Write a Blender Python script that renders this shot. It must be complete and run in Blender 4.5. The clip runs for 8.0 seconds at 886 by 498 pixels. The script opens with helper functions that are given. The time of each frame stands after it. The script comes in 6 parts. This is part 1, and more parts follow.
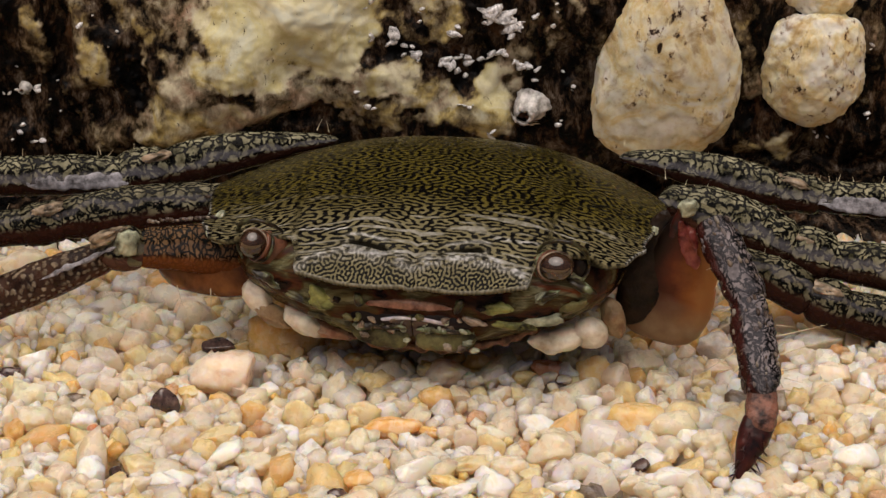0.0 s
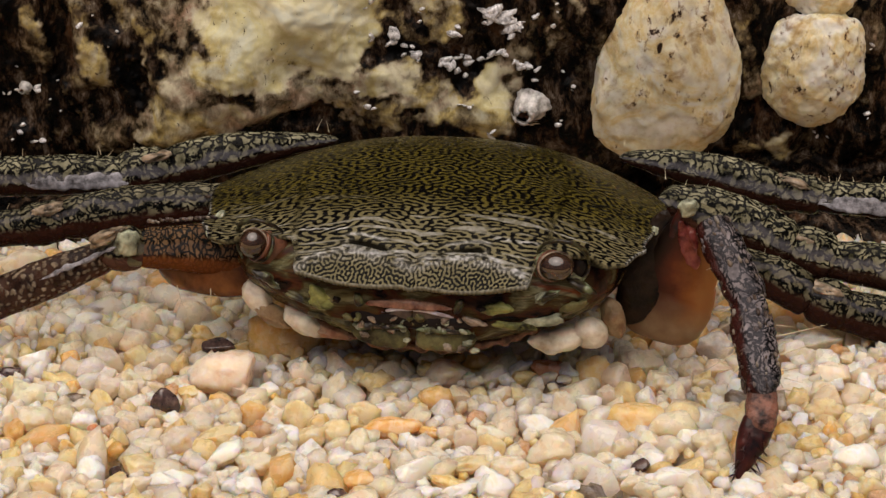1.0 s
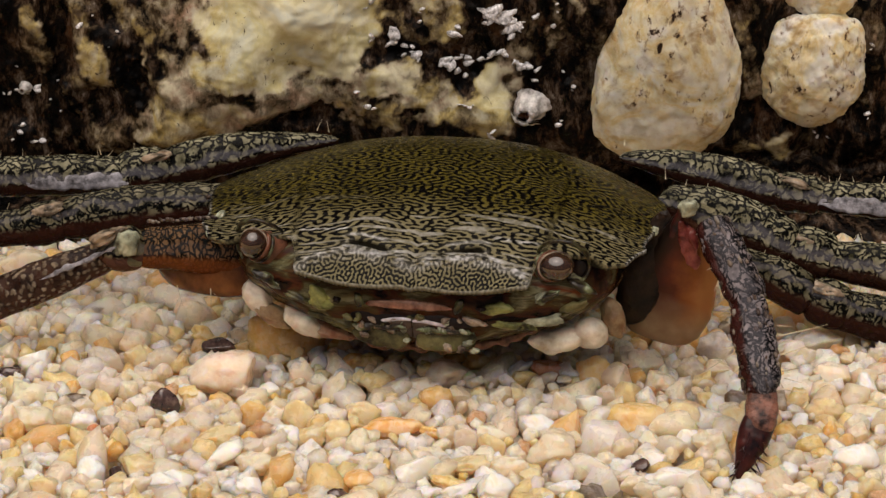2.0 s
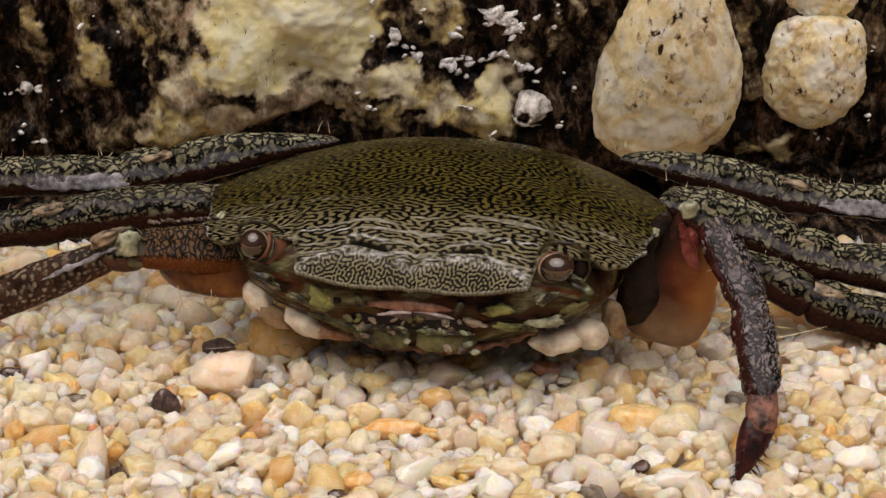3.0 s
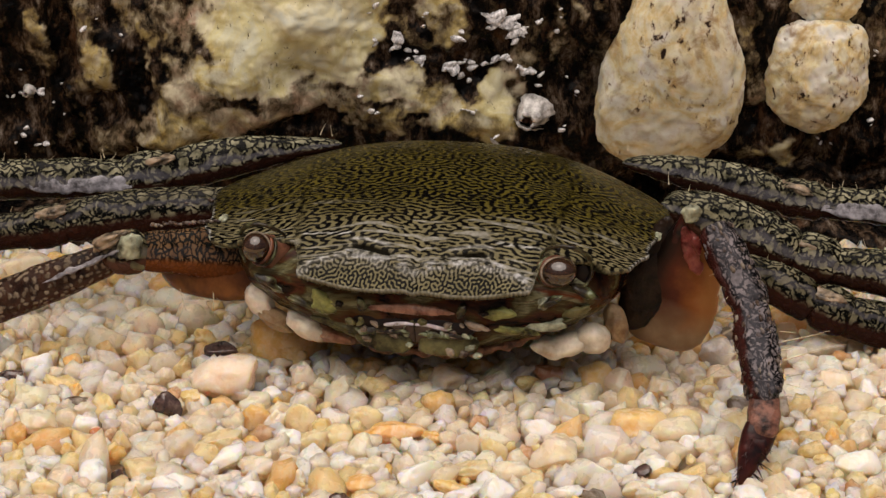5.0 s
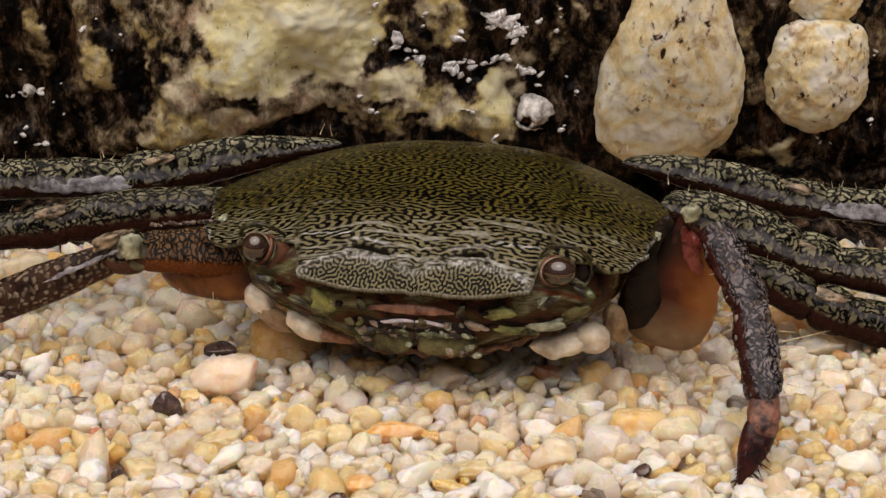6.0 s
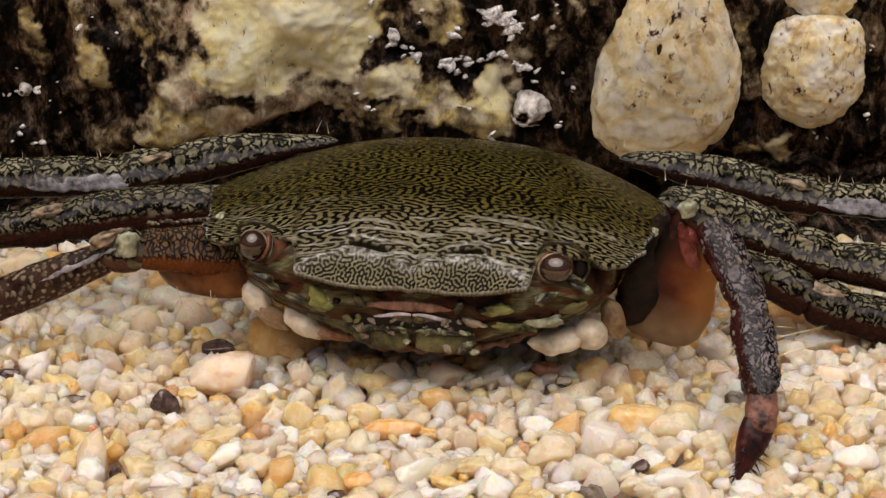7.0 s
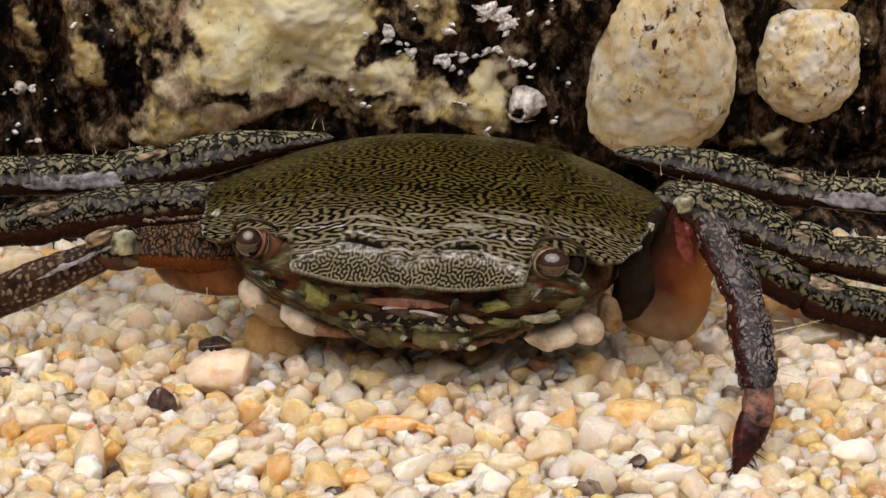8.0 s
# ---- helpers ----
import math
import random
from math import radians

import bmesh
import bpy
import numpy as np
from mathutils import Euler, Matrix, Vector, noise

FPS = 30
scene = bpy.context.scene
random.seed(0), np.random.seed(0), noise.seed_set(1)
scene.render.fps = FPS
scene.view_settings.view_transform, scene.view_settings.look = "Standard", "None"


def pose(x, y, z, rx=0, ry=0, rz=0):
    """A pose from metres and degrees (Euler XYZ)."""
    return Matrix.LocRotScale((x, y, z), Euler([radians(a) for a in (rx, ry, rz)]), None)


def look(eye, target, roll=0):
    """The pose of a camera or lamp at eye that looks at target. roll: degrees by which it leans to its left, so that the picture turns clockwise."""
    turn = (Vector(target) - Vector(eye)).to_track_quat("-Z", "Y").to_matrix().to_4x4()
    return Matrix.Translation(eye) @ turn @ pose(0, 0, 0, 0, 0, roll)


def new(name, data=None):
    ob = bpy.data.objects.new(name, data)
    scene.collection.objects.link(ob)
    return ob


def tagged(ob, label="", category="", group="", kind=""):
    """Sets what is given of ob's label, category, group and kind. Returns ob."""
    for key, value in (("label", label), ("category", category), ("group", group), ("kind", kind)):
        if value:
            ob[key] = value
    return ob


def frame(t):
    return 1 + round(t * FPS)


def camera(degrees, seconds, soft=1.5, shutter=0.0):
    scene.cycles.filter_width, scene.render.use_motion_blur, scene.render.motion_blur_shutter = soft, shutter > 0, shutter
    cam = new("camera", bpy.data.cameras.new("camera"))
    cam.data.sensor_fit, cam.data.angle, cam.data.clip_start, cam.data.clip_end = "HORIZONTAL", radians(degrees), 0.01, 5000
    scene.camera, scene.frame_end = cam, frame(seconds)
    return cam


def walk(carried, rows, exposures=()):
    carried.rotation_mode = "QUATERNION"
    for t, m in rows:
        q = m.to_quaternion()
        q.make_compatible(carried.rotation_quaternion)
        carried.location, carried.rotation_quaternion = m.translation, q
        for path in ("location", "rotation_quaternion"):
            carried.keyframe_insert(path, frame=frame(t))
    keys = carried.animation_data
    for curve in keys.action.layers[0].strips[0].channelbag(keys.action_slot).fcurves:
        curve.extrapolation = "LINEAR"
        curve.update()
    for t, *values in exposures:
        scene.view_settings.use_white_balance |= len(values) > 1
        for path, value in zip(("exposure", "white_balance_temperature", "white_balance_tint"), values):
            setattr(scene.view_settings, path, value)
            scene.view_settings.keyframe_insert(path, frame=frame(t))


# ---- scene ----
# All sizes below are written in millimetres and scaled on the way into the meshes.
MM = 0.001
EYE = Vector((0.0, -136.3, 63.07))
AIM = Vector((0.0, 0.0, 8.0))
UP = Vector((0.0, 0.3746, 0.9272))

cam = camera(24.0, 8.0, soft=1.45)


def stance(right, down, lean):
    """A small pan, tilt and lean away from the first view."""
    target = AIM + Vector((-right * 0.03986, 0, 0)) + UP * (down * 0.03986)
    return look(EYE * MM, target * MM, lean)


walk(cam, [
    (0.0, stance(0, 0, 0)),
    (1.5, stance(0, 0, 0)),
    (2.4, stance(0.4, 0.6, 0.03)),
    (3.0, stance(1.2, 2.0, 0.09)),
    (3.5, stance(2.5, 4.3, 0.13)),
    (4.0, stance(4.0, 6.4, 0.15)),
    (4.5, stance(4.8, 8.0, 0.19)),
    (5.2, stance(5.2, 8.4, 0.20)),
    (6.0, stance(4.6, 8.0, 0.19)),
    (6.5, stance(3.6, 6.6, 0.15)),
    (7.0, stance(-0.2, 2.4, -0.04)),
    (7.5, stance(-4.6, -2.0, -0.20)),
    (8.0, stance(-7.0, -4.6, -0.31)),
], exposures=[(0.0, -0.07, 6550, 14), (6.5, -0.03, 6550, 14), (8.0, 0.10, 6550, 14)])

# ---- light: a high sun behind thin cloud, and the open sky ----
world = bpy.data.worlds.new("sky")
scene.world = world
world.use_nodes = True
wn = world.node_tree
sky = wn.nodes.new("ShaderNodeTexSky")
sky.sky_type = "NISHITA"
sky.sun_disc = False
SUN_HIGH, SUN_TURN = radians(74), radians(194)
sky.sun_elevation, sky.sun_rotation = SUN_HIGH, SUN_TURN
sky.air_density, sky.dust_density, sky.ozone_density = 0.2, 8.0, 0.2
wn.links.new(sky.outputs["Color"], wn.nodes["Background"].inputs["Color"])
wn.nodes["Background"].inputs["Strength"].default_value = 0.06
sun = new("sun", bpy.data.lights.new("sun", "SUN"))
sun.data.energy, sun.data.angle, sun.data.color = 3.15, radians(75), (1.0, 0.925, 0.81)
to_sun = Vector((math.sin(SUN_TURN) * math.cos(SUN_HIGH), math.cos(SUN_TURN) * math.cos(SUN_HIGH), math.sin(SUN_HIGH)))
sun.matrix_world = look(to_sun * 0.5, (0, 0, 0))


# ---- numbers: smooth noise, steps and curves ----
def hash3(i, j, k, seed):
    n = (i * 374761393 + j * 668265263 + k * 2147483647 + seed * 144269504) & 0xFFFFFFFF
    n = ((n ^ (n >> 13)) * 1274126177) & 0xFFFFFFFF
    n = (n ^ (n >> 16)) & 0xFFFFFFFF
    return n / 4294967295.0


def value_noise(p, seed=0):
    """Smooth noise in -1..1 at the rows of p."""
    q = np.floor(p).astype(np.int64)
    f = p - q
    f = f * f * (3 - 2 * f)
    out = 0
    for a in (0, 1):
        for b in (0, 1):
            for c in (0, 1):
                w = (f[:, 0] if a else 1 - f[:, 0]) * (f[:, 1] if b else 1 - f[:, 1]) * (f[:, 2] if c else 1 - f[:, 2])
                out = out + w * hash3(q[:, 0] + a, q[:, 1] + b, q[:, 2] + c, seed)
    return out * 2 - 1


def fbm(p, octaves=4, seed=0, gain=0.5):
    out, amp = 0, 1.0
    for o in range(octaves):
        out = out + amp * value_noise(p * 2.03 ** o + 7.3 * o, seed + o)
        amp *= gain
    return out


def smooth(a, b, x):
    t = np.clip((x - a) / (b - a), 0, 1)
    return t * t * (3 - 2 * t)


def curve(x, xs, ys):
    """A smooth line through the knots (xs, ys)."""
    x = np.clip(np.asarray(x, float), xs[0], xs[-1])
    xs, ys = np.asarray(xs, float), np.asarray(ys, float)
    d = np.gradient(ys, xs)
    i = np.clip(np.searchsorted(xs, x, side="right") - 1, 0, len(xs) - 2)
    h = xs[i + 1] - xs[i]
    t = (x - xs[i]) / h
    return ((1 + 2 * t) * (1 - t) ** 2 * ys[i] + t * (1 - t) ** 2 * h * d[i]
            + t * t * (3 - 2 * t) * ys[i + 1] + t * t * (t - 1) * h * d[i + 1])


# ---- meshes ----
def mesh_of(name, verts, faces, material, attributes=(), soft=True):
    """A mesh from millimetre vertices; attributes are (name, values) with one or three numbers a vertex."""
    me = bpy.data.meshes.new(name)
    me.from_pydata((np.asarray(verts, float) * MM).tolist(), [], [list(f) for f in faces] if not isinstance(faces, np.ndarray) else faces.tolist())
    for key, values in attributes:
        values = np.asarray(values, float)
        kind = "FLOAT_VECTOR" if values.ndim == 2 else "FLOAT"
        at = me.attributes.new(key, kind, "POINT")
        at.data.foreach_set("vector" if values.ndim == 2 else "value", values.ravel())
    me.materials.append(material)
    me.polygons.foreach_set("use_smooth", [soft] * len(me.polygons))
    me.update()
    return me


def part(name, mesh, parent=None, label=""):
    ob = new(name, mesh)
    ob.parent = parent
    if label:
        tagged(ob, label)
    return ob


def grid_faces(rows, cols, wrap=False):
    """Quads over rows x cols vertices; wrap closes each row on itself."""
    r = np.arange(rows - 1)[:, None]
    c = np.arange(cols if wrap else cols - 1)[None, :]
    d = (c + 1) % cols
    return np.stack([r * cols + c, r * cols + d, (r + 1) * cols + d, (r + 1) * cols + c], -1).reshape(-1, 4)


def ico(level):
    bm = bmesh.new()
    bmesh.ops.create_icosphere(bm, subdivisions=level, radius=1.0)
    v = np.array([x.co[:] for x in bm.verts])
    f = np.array([[x.index for x in g.verts] for g in bm.faces])
    bm.free()
    return v, f


BALLS = {n: ico(n) for n in (1, 2, 3, 4, 5, 6)}


def lump(level, size, seed, rough=0.2, facets=0, freq=1.4):
    """A worn stone shape: an ellipsoid, cut by soft facets and roughened."""
    v, f = BALLS[level]
    rng = np.random.RandomState(seed)
    r = 1 + rough * fbm(v * freq + seed * 3.1, 3, seed)
    p = v * r[:, None]
    for _ in range(facets):
        n = rng.normal(size=3)
        n /= np.linalg.norm(n)
        over = np.maximum(p @ n - rng.uniform(0.52, 0.85), 0)
        p = p - np.outer(over * 0.85, n)
    return p * np.asarray(size), f


# ---- materials ----
class Mat:
    """A node material under construction."""

    def __init__(self, name):
        self.m = bpy.data.materials.new(name)
        self.m.use_nodes = True
        self.t = self.m.node_tree
        self.b = self.t.nodes["Principled BSDF"]

    def put(self, socket, value):
        if hasattr(value, "is_output"):
            self.t.links.new(value, socket)
        elif isinstance(value, (tuple, list)) and len(value) == 3 and socket.type == "RGBA":
            socket.default_value = (*value, 1)
        else:
            socket.default_value = value

    def set(self, **kw):
        names = dict(color="Base Color", rough="Roughness", metal="Metallic", sss="Subsurface Weight", radius="Subsurface Radius",
                     scale="Subsurface Scale", spec="Specular IOR Level", coat="Coat Weight", coat_rough="Coat Roughness",
                     trans="Transmission Weight", ior="IOR", normal="Normal")
        for k, v in kw.items():
            self.put(self.b.inputs[names[k]], v)
        return self

    def coords(self, kind="Object", scale=1000.0, stretch=(1, 1, 1), attribute=""):
        if attribute:
            n = self.t.nodes.new("ShaderNodeAttribute")
            n.attribute_name = attribute
            out = n.outputs["Vector"]
        else:
            out = self.t.nodes.new("ShaderNodeTexCoord").outputs[kind]
        mp = self.t.nodes.new("ShaderNodeMapping")
        self.put(mp.inputs["Vector"], out)
        mp.inputs["Scale"].default_value = tuple(scale * s for s in stretch)
        return mp.outputs["Vector"]

    def value(self, attribute):
        n = self.t.nodes.new("ShaderNodeAttribute")
        n.attribute_name = attribute
        return n.outputs["Fac"]

    def axis(self, vector, which):
        n = self.t.nodes.new("ShaderNodeSeparateXYZ")
        self.put(n.inputs[0], vector)
        return n.outputs[which]

    def noise(self, vector, scale, detail=4.0, rough=0.55, warp=0.0, colour=False):
        n = self.t.nodes.new("ShaderNodeTexNoise")
        self.put(n.inputs["Vector"], vector)
        n.inputs["Scale"].default_value, n.inputs["Detail"].default_value = scale, detail
        n.inputs["Roughness"].default_value, n.inputs["Distortion"].default_value = rough, warp
        return n.outputs["Color" if colour else "Fac"]

    def cells(self, vector, scale, feature="DISTANCE_TO_EDGE", dims="3D"):
        n = self.t.nodes.new("ShaderNodeTexVoronoi")
        n.voronoi_dimensions, n.feature = dims, feature
        self.put(n.inputs["Vector"], vector)
        n.inputs["Scale"].default_value = scale
        return n.outputs["Distance"]

    def ramp(self, fac, stops, mode="LINEAR"):
        n = self.t.nodes.new("ShaderNodeValToRGB")
        n.color_ramp.interpolation = mode
        e = n.color_ramp.elements
        while len(e) < len(stops):
            e.new(0.5)
        for x, (at, c) in zip(e, stops):
            x.position = at
            x.color = (c, c, c, 1) if isinstance(c, (int, float)) else (*c, 1)
        self.put(n.inputs["Fac"], fac)
        return n.outputs["Color"]

    def mix(self, fac, a, b, how="MIX"):
        n = self.t.nodes.new("ShaderNodeMix")
        n.data_type, n.blend_type = "RGBA", how
        self.put(n.inputs["Factor"], fac)
        self.put(n.inputs[6], a)
        self.put(n.inputs[7], b)
        return n.outputs[2]

    def calc(self, how, a, b=0.0, c=0.0):
        n = self.t.nodes.new("ShaderNodeMath")
        n.operation = how
        for s, x in zip(n.inputs, (a, b, c)):
            self.put(s, x)
        return n.outputs[0]

    def shift(self, vector, noise_colour, amount):
        n = self.t.nodes.new("ShaderNodeVectorMath")
        n.operation = "MULTIPLY_ADD"
        self.put(n.inputs[0], noise_colour)
        n.inputs[1].default_value = (amount, amount, amount)
        self.put(n.inputs[2], vector)
        return n.outputs[0]

    def bump(self, height, strength, depth):
        n = self.t.nodes.new("ShaderNodeBump")
        n.inputs["Strength"].default_value, n.inputs["Distance"].default_value = strength, depth * MM
        self.put(n.inputs["Height"], height)
        self.put(self.b.inputs["Normal"], n.outputs["Normal"])
        return self

    def island(self):
        return self.t.nodes.new("ShaderNodeNewGeometry").outputs["Random Per Island"]

    def chance(self):
        return self.t.nodes.new("ShaderNodeObjectInfo").outputs["Random"]


def quartz(name, stops=None, colour=None, clear=0.0, single=False):
    """Wet quartz: milky, light wanders inside it; a share of the grains is clearer, some carry stains."""
    m = Mat(name)
    p = m.coords()
    pick = m.chance() if single else m.island()
    if stops:
        base = m.ramp(pick, stops, "CONSTANT")
    else:
        base = m.mix(1.0, colour, colour)
    second = m.calc("FRACT", m.calc("MULTIPLY", pick, 37.7))
    cloud = m.ramp(m.noise(p, 0.5, 3, 0.55, 0.4), [(0.40, 0.0), (0.68, 1.0)])
    base = m.mix(m.calc("MULTIPLY", cloud, 0.35), base, (0.96, 0.88, 0.76))
    veil = m.ramp(m.noise(p, 1.9, 5, 0.62, 0.8), [(0.46, 0.0), (0.60, 1.0)])
    base = m.mix(m.calc("MULTIPLY", veil, 0.5), base, m.mix(0.5, base, (0.99, 0.96, 0.91)))
    dusk = m.ramp(m.noise(p, 1.1, 4, 0.6, 0.5), [(0.38, 1.0), (0.48, 0.0)])
    base = m.mix(m.calc("MULTIPLY", dusk, 0.45), base, m.mix(1.0, base, (0.93, 0.80, 0.60), "MULTIPLY"))
    stain = m.ramp(m.noise(p, 0.40, 3, 0.55, 0.5), [(0.52, 0.0), (0.70, 1.0)])
    base = m.mix(m.calc("MULTIPLY", stain, 0.30), base, (0.86, 0.60, 0.25))
    rust = m.ramp(m.noise(p, 0.8, 3, 0.6, 0.8), [(0.70, 0.0), (0.76, 1.0)])
    base = m.mix(m.calc("MULTIPLY", rust, 0.5), base, (0.42, 0.19, 0.06))
    pits = m.ramp(m.noise(p, 1.4, 2), [(0.17, 1.0), (0.20, 0.0)])
    base = m.mix(m.calc("MULTIPLY", pits, 0.6), base, (0.08, 0.05, 0.03))
    m.set(color=base, rough=m.ramp(m.noise(p, 1.2, 3), [(0.35, 0.16), (0.65, 0.42)]), ior=1.33, spec=0.5, coat=0.25, coat_rough=0.10,
          sss=1.0, radius=(1.0, 0.74, 0.46), scale=1.0 * MM,
          trans=clear * 0.2)
    m.bump(m.noise(p, 1.7, 6, 0.64), 0.7, 0.22)
    # part of the light passes straight through and leaves on the far side
    glow = m.t.nodes.new("ShaderNodeBsdfTranslucent")
    m.put(glow.inputs["Color"], m.mix(0.50, base, (1.0, 0.74, 0.42)))
    both = m.t.nodes.new("ShaderNodeMixShader")
    m.put(both.inputs[0], m.calc("MULTIPLY_ADD", second, 0.25, 0.20) if stops else 0.2 + 0.25 * clear)
    m.t.links.new(m.b.outputs[0], both.inputs[1])
    m.t.links.new(glow.outputs[0], both.inputs[2])
    m.t.links.new(both.outputs[0], m.t.nodes["Material Output"].inputs["Surface"])
    return m.m


GRAINS = [
    (0.00, (0.96, 0.84, 0.64)), (0.12, (0.97, 0.92, 0.83)), (0.30, (0.94, 0.73, 0.37)), (0.40, (0.96, 0.83, 0.66)),
    (0.52, (0.96, 0.89, 0.78)), (0.64, (0.985, 0.97, 0.94)), (0.79, (0.93, 0.70, 0.32)), (0.865, (0.86, 0.54, 0.18)),
    (0.92, (0.95, 0.78, 0.63)), (0.972, (0.62, 0.33, 0.14)), (0.990, (0.08, 0.06, 0.055))]
SAND, GRAIN = quartz("sand_quartz", stops=GRAINS, clear=0.9), quartz("grain_quartz", stops=GRAINS, clear=0.9, single=True)
PALE_QUARTZ = quartz("pale_quartz", colour=(0.96, 0.85, 0.68), clear=0.5)
WHITE_QUARTZ = quartz("white_quartz", colour=(0.97, 0.93, 0.88))
CLEAR_QUARTZ = quartz("clear_quartz", colour=(0.97, 0.91, 0.80), clear=1.0)
YELLOW_QUARTZ = quartz("yellow_quartz", colour=(0.95, 0.77, 0.44), clear=0.5)
AMBER_QUARTZ = quartz("amber_quartz", colour=(0.84, 0.53, 0.17), clear=0.35)
OCHRE_QUARTZ = quartz("ochre_quartz", colour=(0.80, 0.55, 0.21))
ORANGE_QUARTZ = quartz("orange_quartz", colour=(0.80, 0.44, 0.12))
RED_QUARTZ = quartz("red_quartz", colour=(0.50, 0.17, 0.07))
PINK_QUARTZ = quartz("pink_quartz", colour=(0.90, 0.74, 0.60))
GREY_QUARTZ = quartz("grey_quartz", colour=(0.50, 0.47, 0.47))


def dark_stone():
    m = Mat("dark_stone")
    p = m.coords()
    m.set(color=m.ramp(m.noise(p, 2.2, 5), [(0.3, (0.016, 0.009, 0.008)), (0.55, (0.075, 0.042, 0.036)), (0.8, (0.20, 0.145, 0.115))]),
          rough=0.25, coat=0.5, coat_rough=0.1)
    m.bump(m.noise(p, 4, 4), 0.3, 0.1)
    return m.m


DARK_STONE = dark_stone()


def far_sand():
    m = Mat("sand_bed")
    p = m.coords()
    m.set(color=m.ramp(m.noise(p, 0.8, 5, 0.7), [(0.3, (0.55, 0.32, 0.14)), (0.55, (0.74, 0.52, 0.28)), (0.75, (0.82, 0.66, 0.44))]), rough=0.6)
    m.bump(m.cells(p, 0.7, "F1"), 0.8, 0.8)
    return m.m


def rock_stone():
    """Dark wet rock with soft-edged cream quartz, brown and rust mottling, and small dark pits."""
    m = Mat("wet_rock")
    p = m.coords()
    tall = m.coords(stretch=(1.0, 1.0, 0.45))
    grain = m.noise(tall, 0.7, 9, 0.74, 0.2)
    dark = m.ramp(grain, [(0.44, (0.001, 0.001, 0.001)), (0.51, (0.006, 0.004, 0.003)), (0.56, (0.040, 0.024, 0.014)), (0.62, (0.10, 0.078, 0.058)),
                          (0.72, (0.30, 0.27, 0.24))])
    rust = m.ramp(m.noise(tall, 0.33, 6, 0.66, 0.6), [(0.55, 0.0), (0.66, 1.0)])
    dark = m.mix(m.calc("MULTIPLY", rust, m.ramp(grain, [(0.46, 0.0), (0.58, 0.85)])), dark, (0.050, 0.021, 0.008))
    # how pale: the patch's own field, broken by soft coarse and fine mottling
    coarse = m.noise(p, 0.30, 4, 0.6, 0.6)
    speckle = m.noise(m.coords(stretch=(1.0, 1.0, 0.7)), 0.8, 9, 0.66, 0.3)
    amount = m.calc("MULTIPLY_ADD", m.value("pale"), 0.66, m.calc("MULTIPLY_ADD", speckle, 0.95, m.calc("MULTIPLY", coarse, 0.6)))
    amount = m.calc("SUBTRACT", amount, 0.84)
    tint = m.noise(p, 0.26, 5, 0.62, 0.5)
    yellow = m.ramp(tint, [(0.34, (0.55, 0.55, 0.43)), (0.46, (0.57, 0.52, 0.28)), (0.56, (0.66, 0.62, 0.42)), (0.68, (0.54, 0.55, 0.46))])
    ochre = m.ramp(tint, [(0.34, (0.34, 0.30, 0.20)), (0.46, (0.40, 0.31, 0.11)), (0.54, (0.40, 0.36, 0.26)), (0.66, (0.34, 0.22, 0.15))])
    brown = m.ramp(m.noise(p, 0.9, 6, 0.7), [(0.38, (0.030, 0.018, 0.009)), (0.52, (0.095, 0.068, 0.036)), (0.68, (0.16, 0.13, 0.085))])
    colour = m.mix(m.ramp(amount, [(0.06, 0.0), (0.20, 1.0)]), dark, brown)
    colour = m.mix(m.ramp(amount, [(0.17, 0.0), (0.40, 1.0)]), colour, ochre)
    colour = m.mix(m.ramp(amount, [(0.34, 0.0), (0.66, 1.0)]), colour, yellow)
    specks = m.ramp(m.noise(m.coords(stretch=(1.0, 1.0, 0.6)), 1.9, 3, 0.6, 0.9), [(0.29, 0.9), (0.335, 0.0)])
    colour = m.mix(specks, colour, (0.040, 0.022, 0.012))
    m.set(color=colour, rough=m.ramp(m.noise(p, 1.3, 5, 0.7), [(0.4, 0.10), (0.6, 0.5)]), spec=0.05)
    m.bump(m.noise(p, 1.6, 7, 0.62), 0.4, 0.3)
    return m.m


